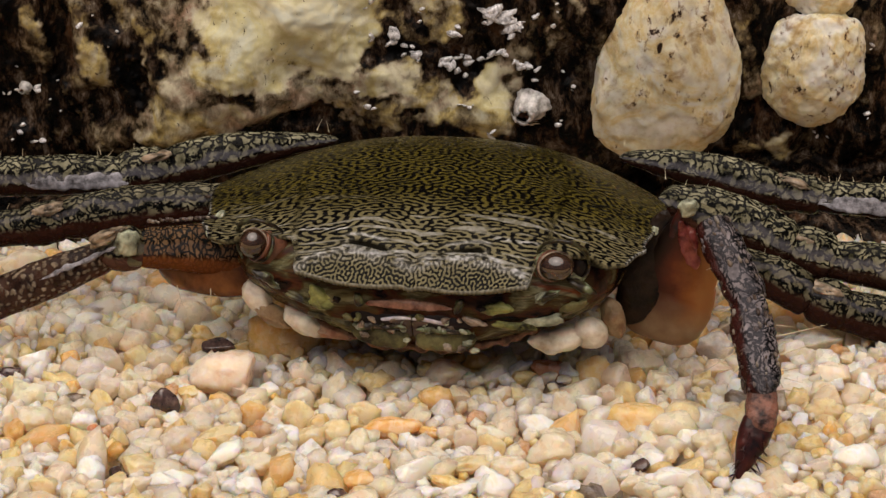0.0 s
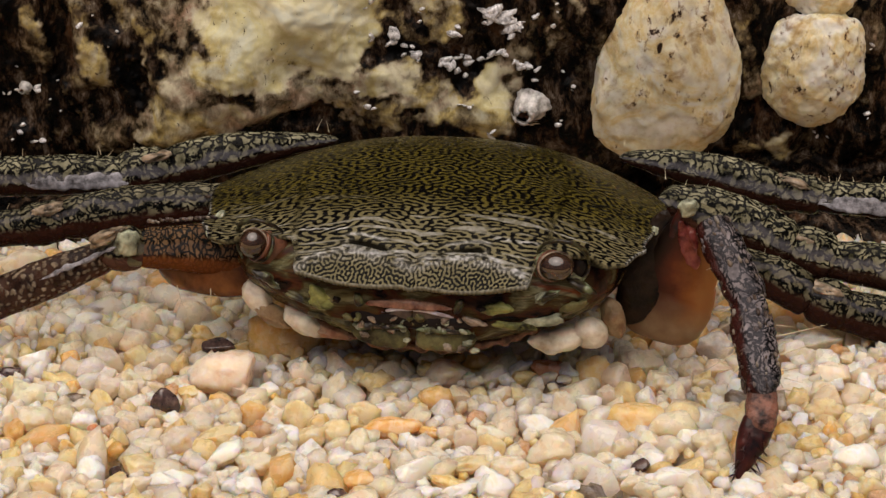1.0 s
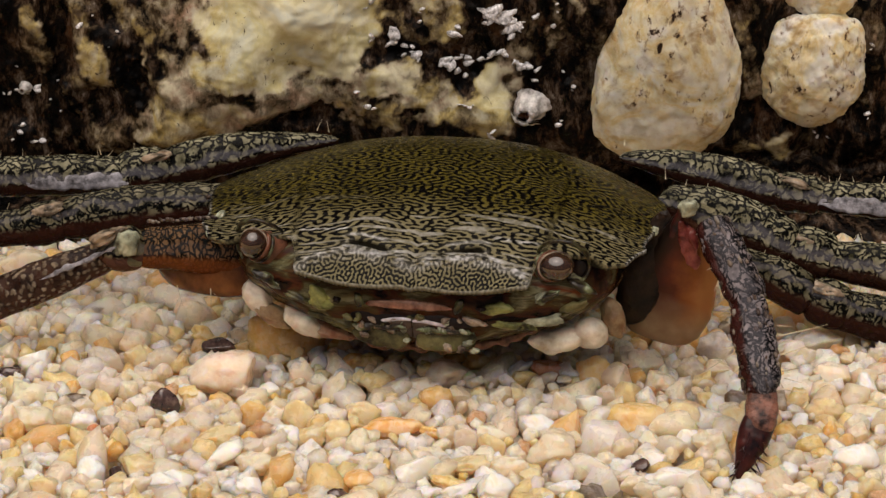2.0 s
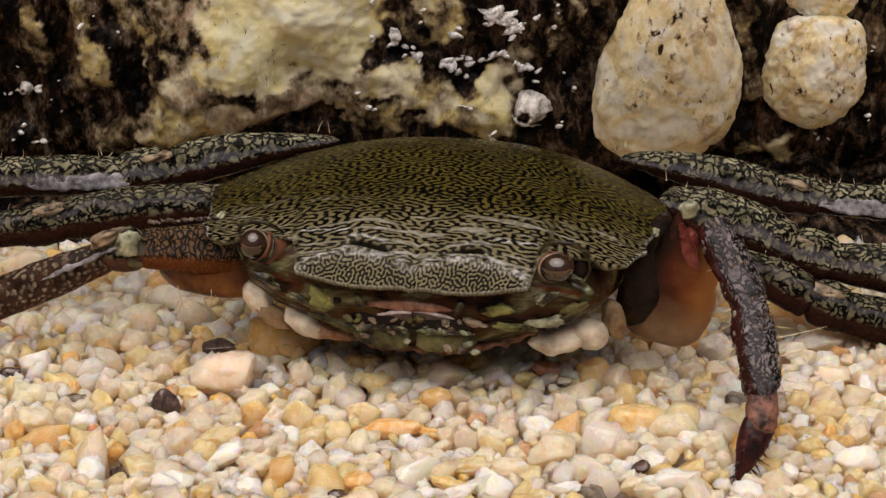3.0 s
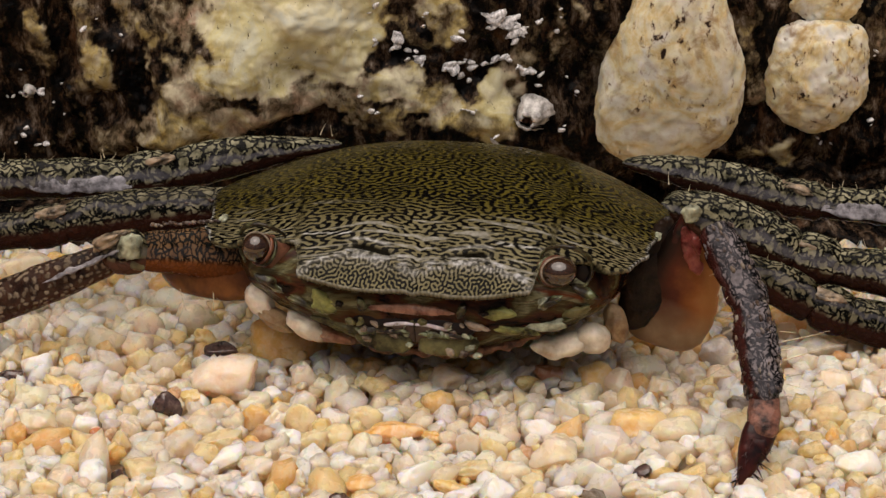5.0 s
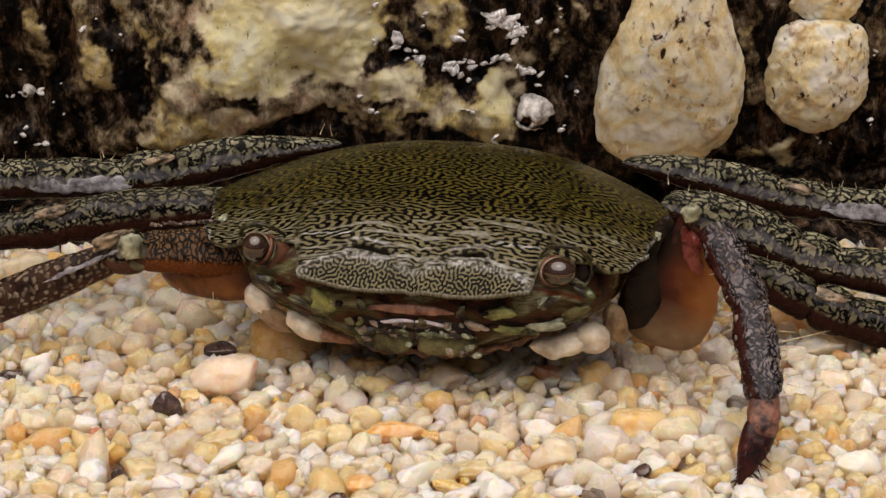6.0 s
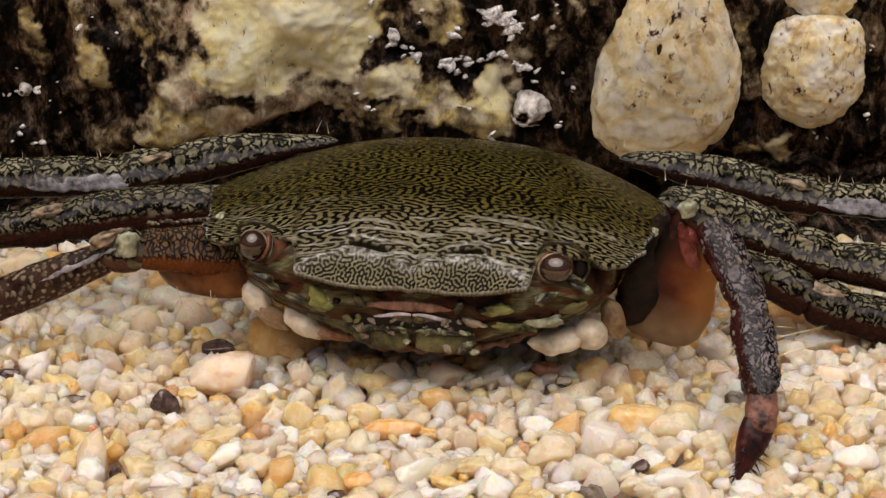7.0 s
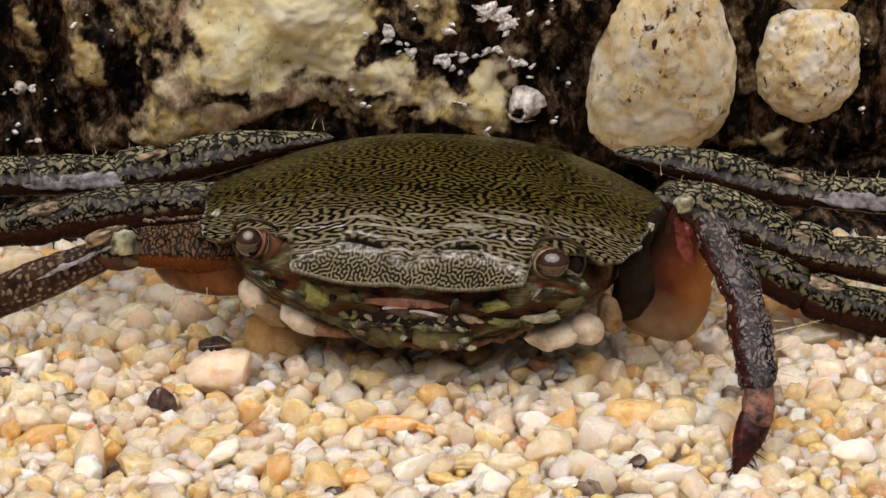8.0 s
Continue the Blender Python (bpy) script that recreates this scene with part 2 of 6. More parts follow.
def nodule_stone():
    """Cream quartz: chalky grey-white and yellow mottling, brown stains, dark pits in clusters."""
    m = Mat("cream_quartz")
    p = m.coords()
    tint = m.noise(p, 0.21, 5, 0.62, 0.6)
    base = m.ramp(tint, [(0.38, (0.78, 0.77, 0.70)), (0.46, (0.78, 0.73, 0.54)), (0.51, (0.74, 0.60, 0.32)), (0.56, (0.80, 0.74, 0.53)), (0.62, (0.78, 0.77, 0.72))])
    fine = m.noise(p, 1.5, 8, 0.75)
    base = m.mix(m.ramp(fine, [(0.36, 0.35), (0.50, 0.0)]), base, (0.46, 0.33, 0.14))
    base = m.mix(m.ramp(fine, [(0.52, 0.0), (0.68, 0.5)]), base, (0.86, 0.82, 0.74))
    region = m.noise(p, 0.20, 3)
    brown = m.ramp(m.noise(p, 0.34, 6, 0.68, 0.6), [(0.54, 0.0), (0.66, 1.0)])
    base = m.mix(m.calc("MULTIPLY", brown, 0.7), base, (0.30, 0.155, 0.045))
    near = m.calc("MULTIPLY_ADD", region, -0.42, m.noise(m.coords(stretch=(1, 1, 0.7)), 1.3, 4, 0.6, 0.35))
    base = m.mix(1.0, base, (0.86, 0.85, 0.82), "MULTIPLY")
    base = m.mix(m.ramp(near, [(0.10, 0.8), (0.185, 0.0)]), base, (0.17, 0.08, 0.03))
    base = m.mix(m.ramp(near, [(0.085, 1.0), (0.125, 0.0)]), base, (0.020, 0.009, 0.005))
    m.set(color=base, rough=0.65, sss=0.35, radius=(1.0, 0.7, 0.4), scale=0.8 * MM, spec=0.2)
    m.bump(m.mix(0.5, m.noise(p, 2.2, 8, 0.78), m.noise(p, 0.7, 4, 0.6)), 0.45, 0.4)
    return m.m


FAR_SAND, ROCK, NODULE = far_sand(), rock_stone(), nodule_stone()


def plain(name, a, b, scale=1.5, rough=0.4, coat=0.2, sss=0.0, bump=0.08):
    m = Mat(name)
    p = m.coords()
    m.set(color=m.ramp(m.noise(p, scale, 5, 0.62), [(0.34, a), (0.66, b)]), rough=rough, coat=coat * 0.35, coat_rough=0.15, spec=0.18,
          sss=sss, radius=(1.0, 0.5, 0.3), scale=0.6 * MM)
    m.bump(m.noise(p, scale * 2.5, 4), 0.5, bump)
    return m.m


FLAKE = plain("white_crystal", (0.08, 0.078, 0.08), (0.94, 0.93, 0.95), 2.6, 0.2, 0.6)
LAVENDER = plain("lavender_shell", (0.045, 0.042, 0.046), (0.33, 0.32, 0.35), 1.4, 0.3, 0.3, 0.0, 0.2)
SHELL = plain("barnacle_shell", (0.16, 0.145, 0.135), (0.72, 0.69, 0.66), 1.3, 0.4, 0.3, 0.1, 0.2)
BRISTLE = plain("bristle_hair", (0.45, 0.36, 0.22), (0.78, 0.68, 0.48), 0.6, 0.35)


def shell_lines():
    """The carapace: black scribbled lines on olive, paler and greyer over the brow, where wet sheen is coloured in."""
    m = Mat("carapace_shell")
    p = m.coords()
    line, brow, green = m.value("line"), m.value("brow"), m.value("green")
    olive = m.mix(m.noise(p, 0.35, 4), (0.027, 0.021, 0.003), (0.096, 0.075, 0.013))
    cool = m.mix(m.noise(p, 0.7, 4), (0.066, 0.056, 0.027), (0.20, 0.172, 0.092))
    light = m.mix(green, cool, olive)
    light = m.mix(brow, light, m.mix(m.ramp(m.noise(p, 1.9, 4), [(0.35, 0.0), (0.65, 1.0)]), (0.13, 0.13, 0.125), (0.48, 0.48, 0.48)))
    m.set(color=m.mix(line, light, (0.002, 0.0016, 0.0012)), rough=m.ramp(m.noise(p, 1.5, 4), [(0.3, 0.18), (0.7, 0.34)]), spec=m.calc("MULTIPLY_ADD", m.value("slit"), -0.055, 0.055))
    hair = m.noise(p, 5.0, 3)
    m.bump(m.mix(0.35, m.mix(line, (1, 1, 1), (0, 0, 0)), hair), 0.55, 0.10)
    return m.m


def leg_shell(name, pale_a, pale_b, dark, under, cell=1.1, width=0.16, streak=0.5, stretch=0.62, low_at=0.40, grit=0.16, band=(0.60, 0.66, 0.78, 0.84)):
    """Legs: a dark net round pale patches above, red-brown below, a grey streak along one edge."""
    m = Mat(name)
    limb = m.coords(scale=1.0, attribute="limb", stretch=(stretch, 1.0, 0.0))
    p = m.coords()
    warped = m.shift(limb, m.noise(p, 0.9, 4, colour=True), 1.7)
    net = m.ramp(m.cells(warped, cell, dims="2D"), [(width * 0.45, 1.0), (width, 0.0)])
    pale = m.mix(m.ramp(m.noise(p, 1.0, 4), [(0.3, 0.0), (0.7, 1.0)]), pale_a, pale_b)
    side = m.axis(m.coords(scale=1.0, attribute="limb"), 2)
    grey = m.calc("MULTIPLY", m.ramp(m.calc("MULTIPLY_ADD", m.noise(p, 0.45, 4), 0.5, side), list(zip(band, (0.0, 1.0, 1.0, 0.0)))), streak)
    top = m.mix(net, pale, dark)
    top = m.mix(grey, top, m.mix(m.noise(p, 3.5, 4), (0.04, 0.038, 0.044), (0.19, 0.182, 0.205)))
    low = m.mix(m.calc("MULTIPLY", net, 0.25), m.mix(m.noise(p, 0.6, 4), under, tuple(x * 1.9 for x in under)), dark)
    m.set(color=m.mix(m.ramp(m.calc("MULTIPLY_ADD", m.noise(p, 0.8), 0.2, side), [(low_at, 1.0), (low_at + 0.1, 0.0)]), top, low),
          rough=m.ramp(m.noise(p, 2, 4), [(0.3, 0.15), (0.7, 0.32)]), spec=0.07)
    m.bump(m.mix(0.5, m.noise(p, 2.2, 5, 0.65), net), 0.5, grit)
    return m.m


CARAPACE = shell_lines()
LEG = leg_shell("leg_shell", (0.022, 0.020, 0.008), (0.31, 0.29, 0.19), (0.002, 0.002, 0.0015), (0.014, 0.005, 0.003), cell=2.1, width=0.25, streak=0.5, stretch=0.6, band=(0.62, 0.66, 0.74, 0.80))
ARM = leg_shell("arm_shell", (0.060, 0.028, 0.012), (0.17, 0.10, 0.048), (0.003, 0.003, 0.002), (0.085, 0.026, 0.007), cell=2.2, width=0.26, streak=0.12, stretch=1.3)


def dotted_shell(name, base_a, base_b, dot_a, dot_b, cell, size, low, grit=0.3):
    """Dark shell sown with pale granules, redder along the lower edge."""
    m = Mat(name)
    p = m.coords()
    limb = m.coords(scale=1.0, attribute="limb", stretch=(0.75, 1.0, 0.0))
    warped = m.shift(limb, m.noise(p, 1.6, 4, colour=True), 0.5)
    dots = m.ramp(m.calc("MULTIPLY_ADD", m.noise(p, 0.9, 4), 0.5, m.cells(warped, cell, "F1", "2D")), [(size + 0.10, 1.0), (size + 0.28, 0.0)])
    base = m.mix(m.ramp(m.noise(p, 0.8, 5), [(0.35, 0.0), (0.65, 1.0)]), base_a, base_b)
    side = m.axis(m.coords(scale=1.0, attribute="limb"), 2)
    base = m.mix(m.ramp(m.calc("MULTIPLY_ADD", m.noise(p, 0.8), 0.3, side), [(0.22, 1.0), (0.42, 0.0)]), base, low)
    pale = m.mix(m.ramp(m.noise(p, 1.2, 5), [(0.35, 0.0), (0.65, 1.0)]), dot_a, dot_b)
    m.set(color=m.mix(dots, base, pale), rough=m.ramp(m.noise(p, 2, 4), [(0.3, 0.2), (0.7, 0.4)]), spec=0.16)
    m.bump(m.mix(0.5, m.noise(p, 2.5, 5, 0.65), dots), 0.6, grit)
    return m.m


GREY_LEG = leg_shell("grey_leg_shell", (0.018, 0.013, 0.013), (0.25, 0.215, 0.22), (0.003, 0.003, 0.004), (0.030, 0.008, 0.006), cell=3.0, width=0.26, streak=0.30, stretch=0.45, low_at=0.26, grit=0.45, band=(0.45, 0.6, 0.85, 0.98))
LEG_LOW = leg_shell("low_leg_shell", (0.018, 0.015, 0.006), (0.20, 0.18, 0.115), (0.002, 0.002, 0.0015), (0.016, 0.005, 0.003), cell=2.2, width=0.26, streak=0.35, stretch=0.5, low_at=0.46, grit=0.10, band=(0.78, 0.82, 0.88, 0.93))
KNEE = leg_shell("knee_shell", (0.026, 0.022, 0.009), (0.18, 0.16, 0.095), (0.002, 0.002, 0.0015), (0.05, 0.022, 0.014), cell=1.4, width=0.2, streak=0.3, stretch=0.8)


def plate_skin():
    """The thin-shelled plate of the front leg: dark red above and inside, amber, then cream at its foot. Shade on the
    inner side is coloured in.
    """
    m = Mat("plate_skin")
    p = m.coords()
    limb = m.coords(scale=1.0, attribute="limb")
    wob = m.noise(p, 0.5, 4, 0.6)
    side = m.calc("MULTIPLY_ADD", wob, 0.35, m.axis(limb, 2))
    # The ramp's near-black start paints the shade on the plate's inner side.
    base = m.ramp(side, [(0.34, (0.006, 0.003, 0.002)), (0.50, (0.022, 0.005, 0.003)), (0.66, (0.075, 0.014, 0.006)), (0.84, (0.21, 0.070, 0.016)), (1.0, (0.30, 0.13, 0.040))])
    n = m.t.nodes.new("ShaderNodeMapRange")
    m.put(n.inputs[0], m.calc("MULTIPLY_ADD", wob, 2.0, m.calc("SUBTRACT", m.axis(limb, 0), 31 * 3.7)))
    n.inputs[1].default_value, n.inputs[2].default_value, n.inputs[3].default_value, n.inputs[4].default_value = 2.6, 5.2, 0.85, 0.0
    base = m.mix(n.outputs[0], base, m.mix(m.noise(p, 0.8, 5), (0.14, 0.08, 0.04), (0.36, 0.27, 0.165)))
    m.set(color=base, rough=0.36, spec=0.18, sss=0.2, radius=(1.0, 0.4, 0.2), scale=0.5 * MM)
    m.bump(m.noise(p, 1.5, 4), 0.2, 0.1)
    return m.m


PLATE_SKIN = plate_skin()
FOREARM = dotted_shell("forearm_shell", (0.008, 0.004, 0.003), (0.045, 0.020, 0.011), (0.06, 0.042, 0.027), (0.20, 0.155, 0.105), 2.4, 0.36, (0.045, 0.014, 0.007), 0.12)
AMBER_SKIN = plain("amber_skin", (0.05, 0.014, 0.004), (0.26, 0.10, 0.026), 0.22, 0.25, 0.4, 0.4)
RED_SKIN = plain("red_skin", (0.012, 0.005, 0.005), (0.22, 0.10, 0.07), 1.5, 0.3, 0.3, 0.1, 0.4)
KNEE_CAP = plain("knee_cap_shell", (0.010, 0.007, 0.004), (0.34, 0.26, 0.18), 1.3, 0.3, 0.3, 0.1)
RED_FOLD = plain("red_fold", (0.06, 0.004, 0.004), (0.34, 0.10, 0.08), 0.6, 0.22, 0.4, 0.2)
BEIGE_SKIN = plain("beige_skin", (0.16, 0.08, 0.035), (0.46, 0.34, 0.20), 0.6, 0.3, 0.3, 0.3)
JOINT = plain("joint_skin", (0.16, 0.06, 0.03), (0.42, 0.27, 0.17), 0.7, 0.35, 0.3, 0.3)
GREEN_JOINT = plain("green_joint", (0.03, 0.026, 0.010), (0.12, 0.10, 0.05), 0.6, 0.3, 0.3, 0.2)
CLAW_TIP = plain("claw_tip", (0.005, 0.003, 0.004), (0.060, 0.012, 0.009), 1.0, 0.28, 0.4)
PALE_CLAW = plain("pale_claw", (0.34, 0.26, 0.16), (0.82, 0.77, 0.66), 0.45, 0.3, 0.35, 0.35)
LIP = plain("lip_skin", (0.07, 0.022, 0.012), (0.36, 0.19, 0.13), 1.3, 0.3, 0.4, 0.4)
# Near-black put in for shade at mouth and eye; also colours black spots.
MOUTH_DARK = plain("mouth_shade", (0.0015, 0.001, 0.001), (0.012, 0.005, 0.004), 1.0, 0.5)
FLAP = plain("flap_skin", (0.035, 0.022, 0.016), (0.12, 0.085, 0.07), 0.9, 0.35, 0.4, 0.2)
FLAP_RIM = plain("flap_rim_skin", (0.34, 0.29, 0.32), (0.78, 0.72, 0.80), 1.2, 0.25, 0.5, 0.3)
ORBIT = plain("orbit_skin", (0.03, 0.010, 0.006), (0.21, 0.090, 0.052), 0.8, 0.3, 0.4, 0.2)
# Near-black brown that stands for the shade between flank and front leg.
GAP_SHADE = plain("gap_shade_brown", (0.002, 0.001, 0.0008), (0.020, 0.010, 0.005), 0.9, 0.4, 0.0, 0.0, 0.25)
CREAM_RIM = plain("cream_rim", (0.03, 0.015, 0.010), (0.36, 0.29, 0.22), 1.2, 0.3, 0.3, 0.2)
LOBE = plain("lobe_skin", (0.012, 0.010, 0.004), (0.34, 0.36, 0.12), 0.75, 0.3, 0.4, 0.1)
OLIVE = plain("olive_plate", (0.006, 0.003, 0.002), (0.15, 0.135, 0.055), 0.8, 0.3, 0.3, 0.1)
RIM_BROWN = plain("rim_brown", (0.045, 0.018, 0.010), (0.24, 0.125, 0.075), 1.6, 0.35, 0.3, 0.0, 0.2)
MINT = plain("mint_shell", (0.03, 0.028, 0.016), (0.44, 0.46, 0.33), 0.9, 0.32, 0.4, 0.1)


def face_shell():
    """The face below the brow: dark brown with olive, cream and rust patches and fine stripes."""
    m = Mat("face_shell")
    p = m.coords(stretch=(0.55, 1.0, 1.0))
    patch = m.noise(p, 0.42, 4, 0.6, 0.8)
    base = m.ramp(patch, [(0.38, (0.003, 0.0015, 0.001)), (0.46, (0.060, 0.018, 0.008)), (0.53, (0.060, 0.036, 0.012)), (0.58, (0.105, 0.097, 0.045)), (0.64, (0.19, 0.185, 0.11)), (0.70, (0.15, 0.042, 0.016))])
    stripe = m.ramp(m.noise(m.coords(stretch=(0.3, 0.3, 1.7)), 1.5, 3, 0.6, 1.0), [(0.44, 1.0), (0.52, 0.0)])
    base = m.mix(m.calc("MULTIPLY", stripe, 0.55), base, (0.016, 0.010, 0.007))
    m.set(color=base, rough=0.22, spec=0.09)
    m.bump(m.noise(p, 1.8, 5), 0.4, 0.15)
    return m.m


FACE = face_shell()


def mottle():
    """Small shell pieces of the face: olive, cream and near-black in flecks."""
    m = Mat("mottled_shell")
    p = m.coords()
    n = m.noise(p, 0.8, 5, 0.65, 0.5)
    m.set(color=m.ramp(n, [(0.40, (0.003, 0.002, 0.001)), (0.48, (0.018, 0.011, 0.005)), (0.55, (0.06, 0.058, 0.024)), (0.62, (0.12, 0.145, 0.070)), (0.70, (0.30, 0.32, 0.26))]),
          rough=0.3, spec=0.4)
    m.bump(m.noise(p, 3.0, 5), 0.5, 0.12)
    return m.m


MOTTLE = mottle()


def eye_surface():
    m = Mat("eye_surface")
    p = m.coords()
    m.set(color=m.ramp(m.noise(p, 0.8, 4), [(0.35, (0.014, 0.006, 0.003)), (0.65, (0.045, 0.022, 0.012))]), rough=0.05, spec=0.5, ior=1.5, coat=0.6, coat_rough=0.03)
    return m.m


EYE_GLASS = eye_surface()


def granule_shell():
    m = Mat("granule_shell")
    m.set(color=m.ramp(m.island(), [(0.0, (0.020, 0.013, 0.013)), (0.3, (0.055, 0.034, 0.022)), (0.55, (0.095, 0.080, 0.085)), (0.8, (0.13, 0.095, 0.065)), (1.0, (0.21, 0.185, 0.155))]), rough=0.3, spec=0.2)
    m.bump(m.noise(m.coords(), 4.0, 4), 0.4, 0.08)
    return m.m


GRANULE = granule_shell()

# ---- the ground and the rock ----
def build_ground():
    n = 41
    s = np.sinh(np.linspace(-9.5, 9.5, n)) / math.sinh(9.5)
    x, y = np.meshgrid(s * 60000, s * 60000)
    v = np.stack([x.ravel(), y.ravel(), np.full(n * n, -2.6)], 1)
    g = new("ground", mesh_of("ground", v, grid_faces(n, n), FAR_SAND))
    tagged(g, "coarse wet beach sand reaching to the horizon", "sand", kind="structure")
    return g


ground = build_ground()


def rock_face(x, z):
    """Depth of the rock's face and how pale it is, over x and height z."""
    p = np.stack([x, np.zeros_like(x), z], 1)
    big = fbm(p * 0.10 + 3.0, 3, 11)
    mid = fbm(p * (0.32, 1, 0.22), 4, 23)
    fine = fbm(p * 1.1, 4, 31)
    y = 28.0 - 0.9 * big - 0.5 * mid - 0.12 * fine
    y = y + 3.0 * smooth(7.5, 1.0, z) - 10.0 * smooth(4.5, 0.5, z + 0.8 * mid) * smooth(17, 26, np.abs(x))
    pale = np.full_like(x, 0.06)
    wx, wz = x + 0.8 * fbm(p * 0.45, 4, 41, 0.6), z + 0.8 * fbm(p * 0.45 + 9, 4, 43, 0.6)

    def reach(cx, cz, rx, rz, turn):
        c, n = math.cos(radians(turn)), math.sin(radians(turn))
        u, w = (wx - cx) * c - (wz - cz) * n, (wx - cx) * n + (wz - cz) * c
        return (u / rx) ** 2 + (w / rz) ** 2

    def swell(cx, cz, rx, rz, turn, out, white):
        """A patch of quartz that stands out of the face."""
        nonlocal y, pale
        d = reach(cx, cz, rx, rz, turn)
        y = y - out * np.exp(-d * 0.8)
        pale = np.maximum(pale, white * smooth(1.6, 0.5, d + 0.25 * fine))

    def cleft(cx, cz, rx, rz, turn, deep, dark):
        """A hollow between the patches, its dark colour standing for bare rock and crevice shade."""
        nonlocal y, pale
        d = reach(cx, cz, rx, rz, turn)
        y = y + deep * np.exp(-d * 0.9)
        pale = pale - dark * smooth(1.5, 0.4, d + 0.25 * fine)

    swell(-13.0, 18.0, 7.5, 5.0, 0, 1.6, 1.25)
    swell(-8.9, 15.9, 3.4, 4.1, 0, 0.6, 1.25)
    swell(-15.4, 13.7, 4.4, 2.9, -8, 0.8, 0.95)
    swell(-19.7, 10.1, 4.9, 3.7, -20, 1.6, 0.60)
    swell(-22.6, 12.0, 2.5, 3.9, -12, 0.8, 0.38)
    swell(-14.1, 10.6, 5.6, 1.8, -6, 1.0, 0.58)
    swell(-23.1, 16.1, 2.3, 2.8, 0, 0.5, 0.46)
    swell(-21.0, 7.9, 3.3, 1.3, -16, 0.8, 0.36)
    swell(-28.4, 13.4, 1.4, 3.0, -12, 0.9, 0.74)
    swell(-29.5, 16.7, 1.2, 2.5, 0, 0.4, 0.43)
    swell(-25.9, 16.7, 1.3, 2.3, -15, 0.5, 0.53)
    swell(-33.2, 15.6, 1.2, 3.0, 0, 0.5, 0.46)
    swell(-29.3, 9.4, 0.9, 2.9, -25, 0.5, 0.25)
    swell(-27.1, 6.4, 2.2, 2.0, 0, 0.6, 0.34)
    swell(-23.8, 8.0, 1.4, 1.3, 0, 0.6, 0.53)
    swell(-30.4, 11.2, 1.6, 0.6, -20, 0.4, 0.27)
    swell(-4.4, 11.5, 2.9, 1.6, 6, 0.8, 0.82)
    swell(-0.7, 9.9, 3.1, 2.0, 10, 0.7, 0.62)
    swell(-5.6, 8.5, 2.9, 1.2, 0, 0.5, 0.48)
    swell(4.5, 10.8, 1.6, 2.7, 0, 0.7, 0.95)
    swell(-0.3, 17.5, 2.0, 2.0, 0, 0.5, 0.62)
    swell(-2.8, 16.3, 1.4, 1.6, 0, 0.3, 0.36)
    swell(3.1, 8.5, 2.9, 1.4, 0, 0.6, 0.62)
    swell(5.6, 13.6, 1.7, 1.2, -20, 0.4, 0.42)
    swell(10.7, 17.7, 0.5, 1.9, -6, 0.4, 0.50)
    swell(8.9, 16.3, 0.4, 3.9, -4, 0.4, 0.36)
    swell(12.2, 13.7, 0.5, 3.2, 0, 0.3, 0.22)
    swell(25.0, 13.0, 1.0, 4.4, -8, 0.4, 0.34)
    swell(27.6, 5.8, 1.6, 1.0, 0, 0.8, 0.62)
    swell(25.0, 5.4, 1.0, 0.7, 0, 0.4, 0.42)
    swell(35.1, 15.9, 1.0, 3.4, 0, 0.5, 0.36)
    swell(34.6, 10.3, 0.7, 1.5, -12, 0.3, 0.30)
    swell(-6.7, 13.0, 1.8, 1.0, 20, 0.2, 0.62)
    swell(-9.3, 9.6, 2.8, 1.3, -14, 0.6, 0.50)
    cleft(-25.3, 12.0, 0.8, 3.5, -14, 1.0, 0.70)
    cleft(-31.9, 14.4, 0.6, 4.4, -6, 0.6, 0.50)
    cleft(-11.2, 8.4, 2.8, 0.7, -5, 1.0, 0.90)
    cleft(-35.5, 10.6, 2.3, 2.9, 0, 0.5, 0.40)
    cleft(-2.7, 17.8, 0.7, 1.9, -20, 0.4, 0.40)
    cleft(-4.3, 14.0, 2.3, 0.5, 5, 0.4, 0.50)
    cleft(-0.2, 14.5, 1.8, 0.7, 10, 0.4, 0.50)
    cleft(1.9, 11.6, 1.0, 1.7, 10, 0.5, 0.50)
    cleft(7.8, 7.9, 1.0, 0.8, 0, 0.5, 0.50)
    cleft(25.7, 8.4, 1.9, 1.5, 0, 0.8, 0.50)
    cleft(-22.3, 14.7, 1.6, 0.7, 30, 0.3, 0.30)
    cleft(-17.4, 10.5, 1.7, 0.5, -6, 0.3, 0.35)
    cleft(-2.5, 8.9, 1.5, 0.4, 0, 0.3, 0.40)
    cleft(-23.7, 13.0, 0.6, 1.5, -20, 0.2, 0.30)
    return y, pale


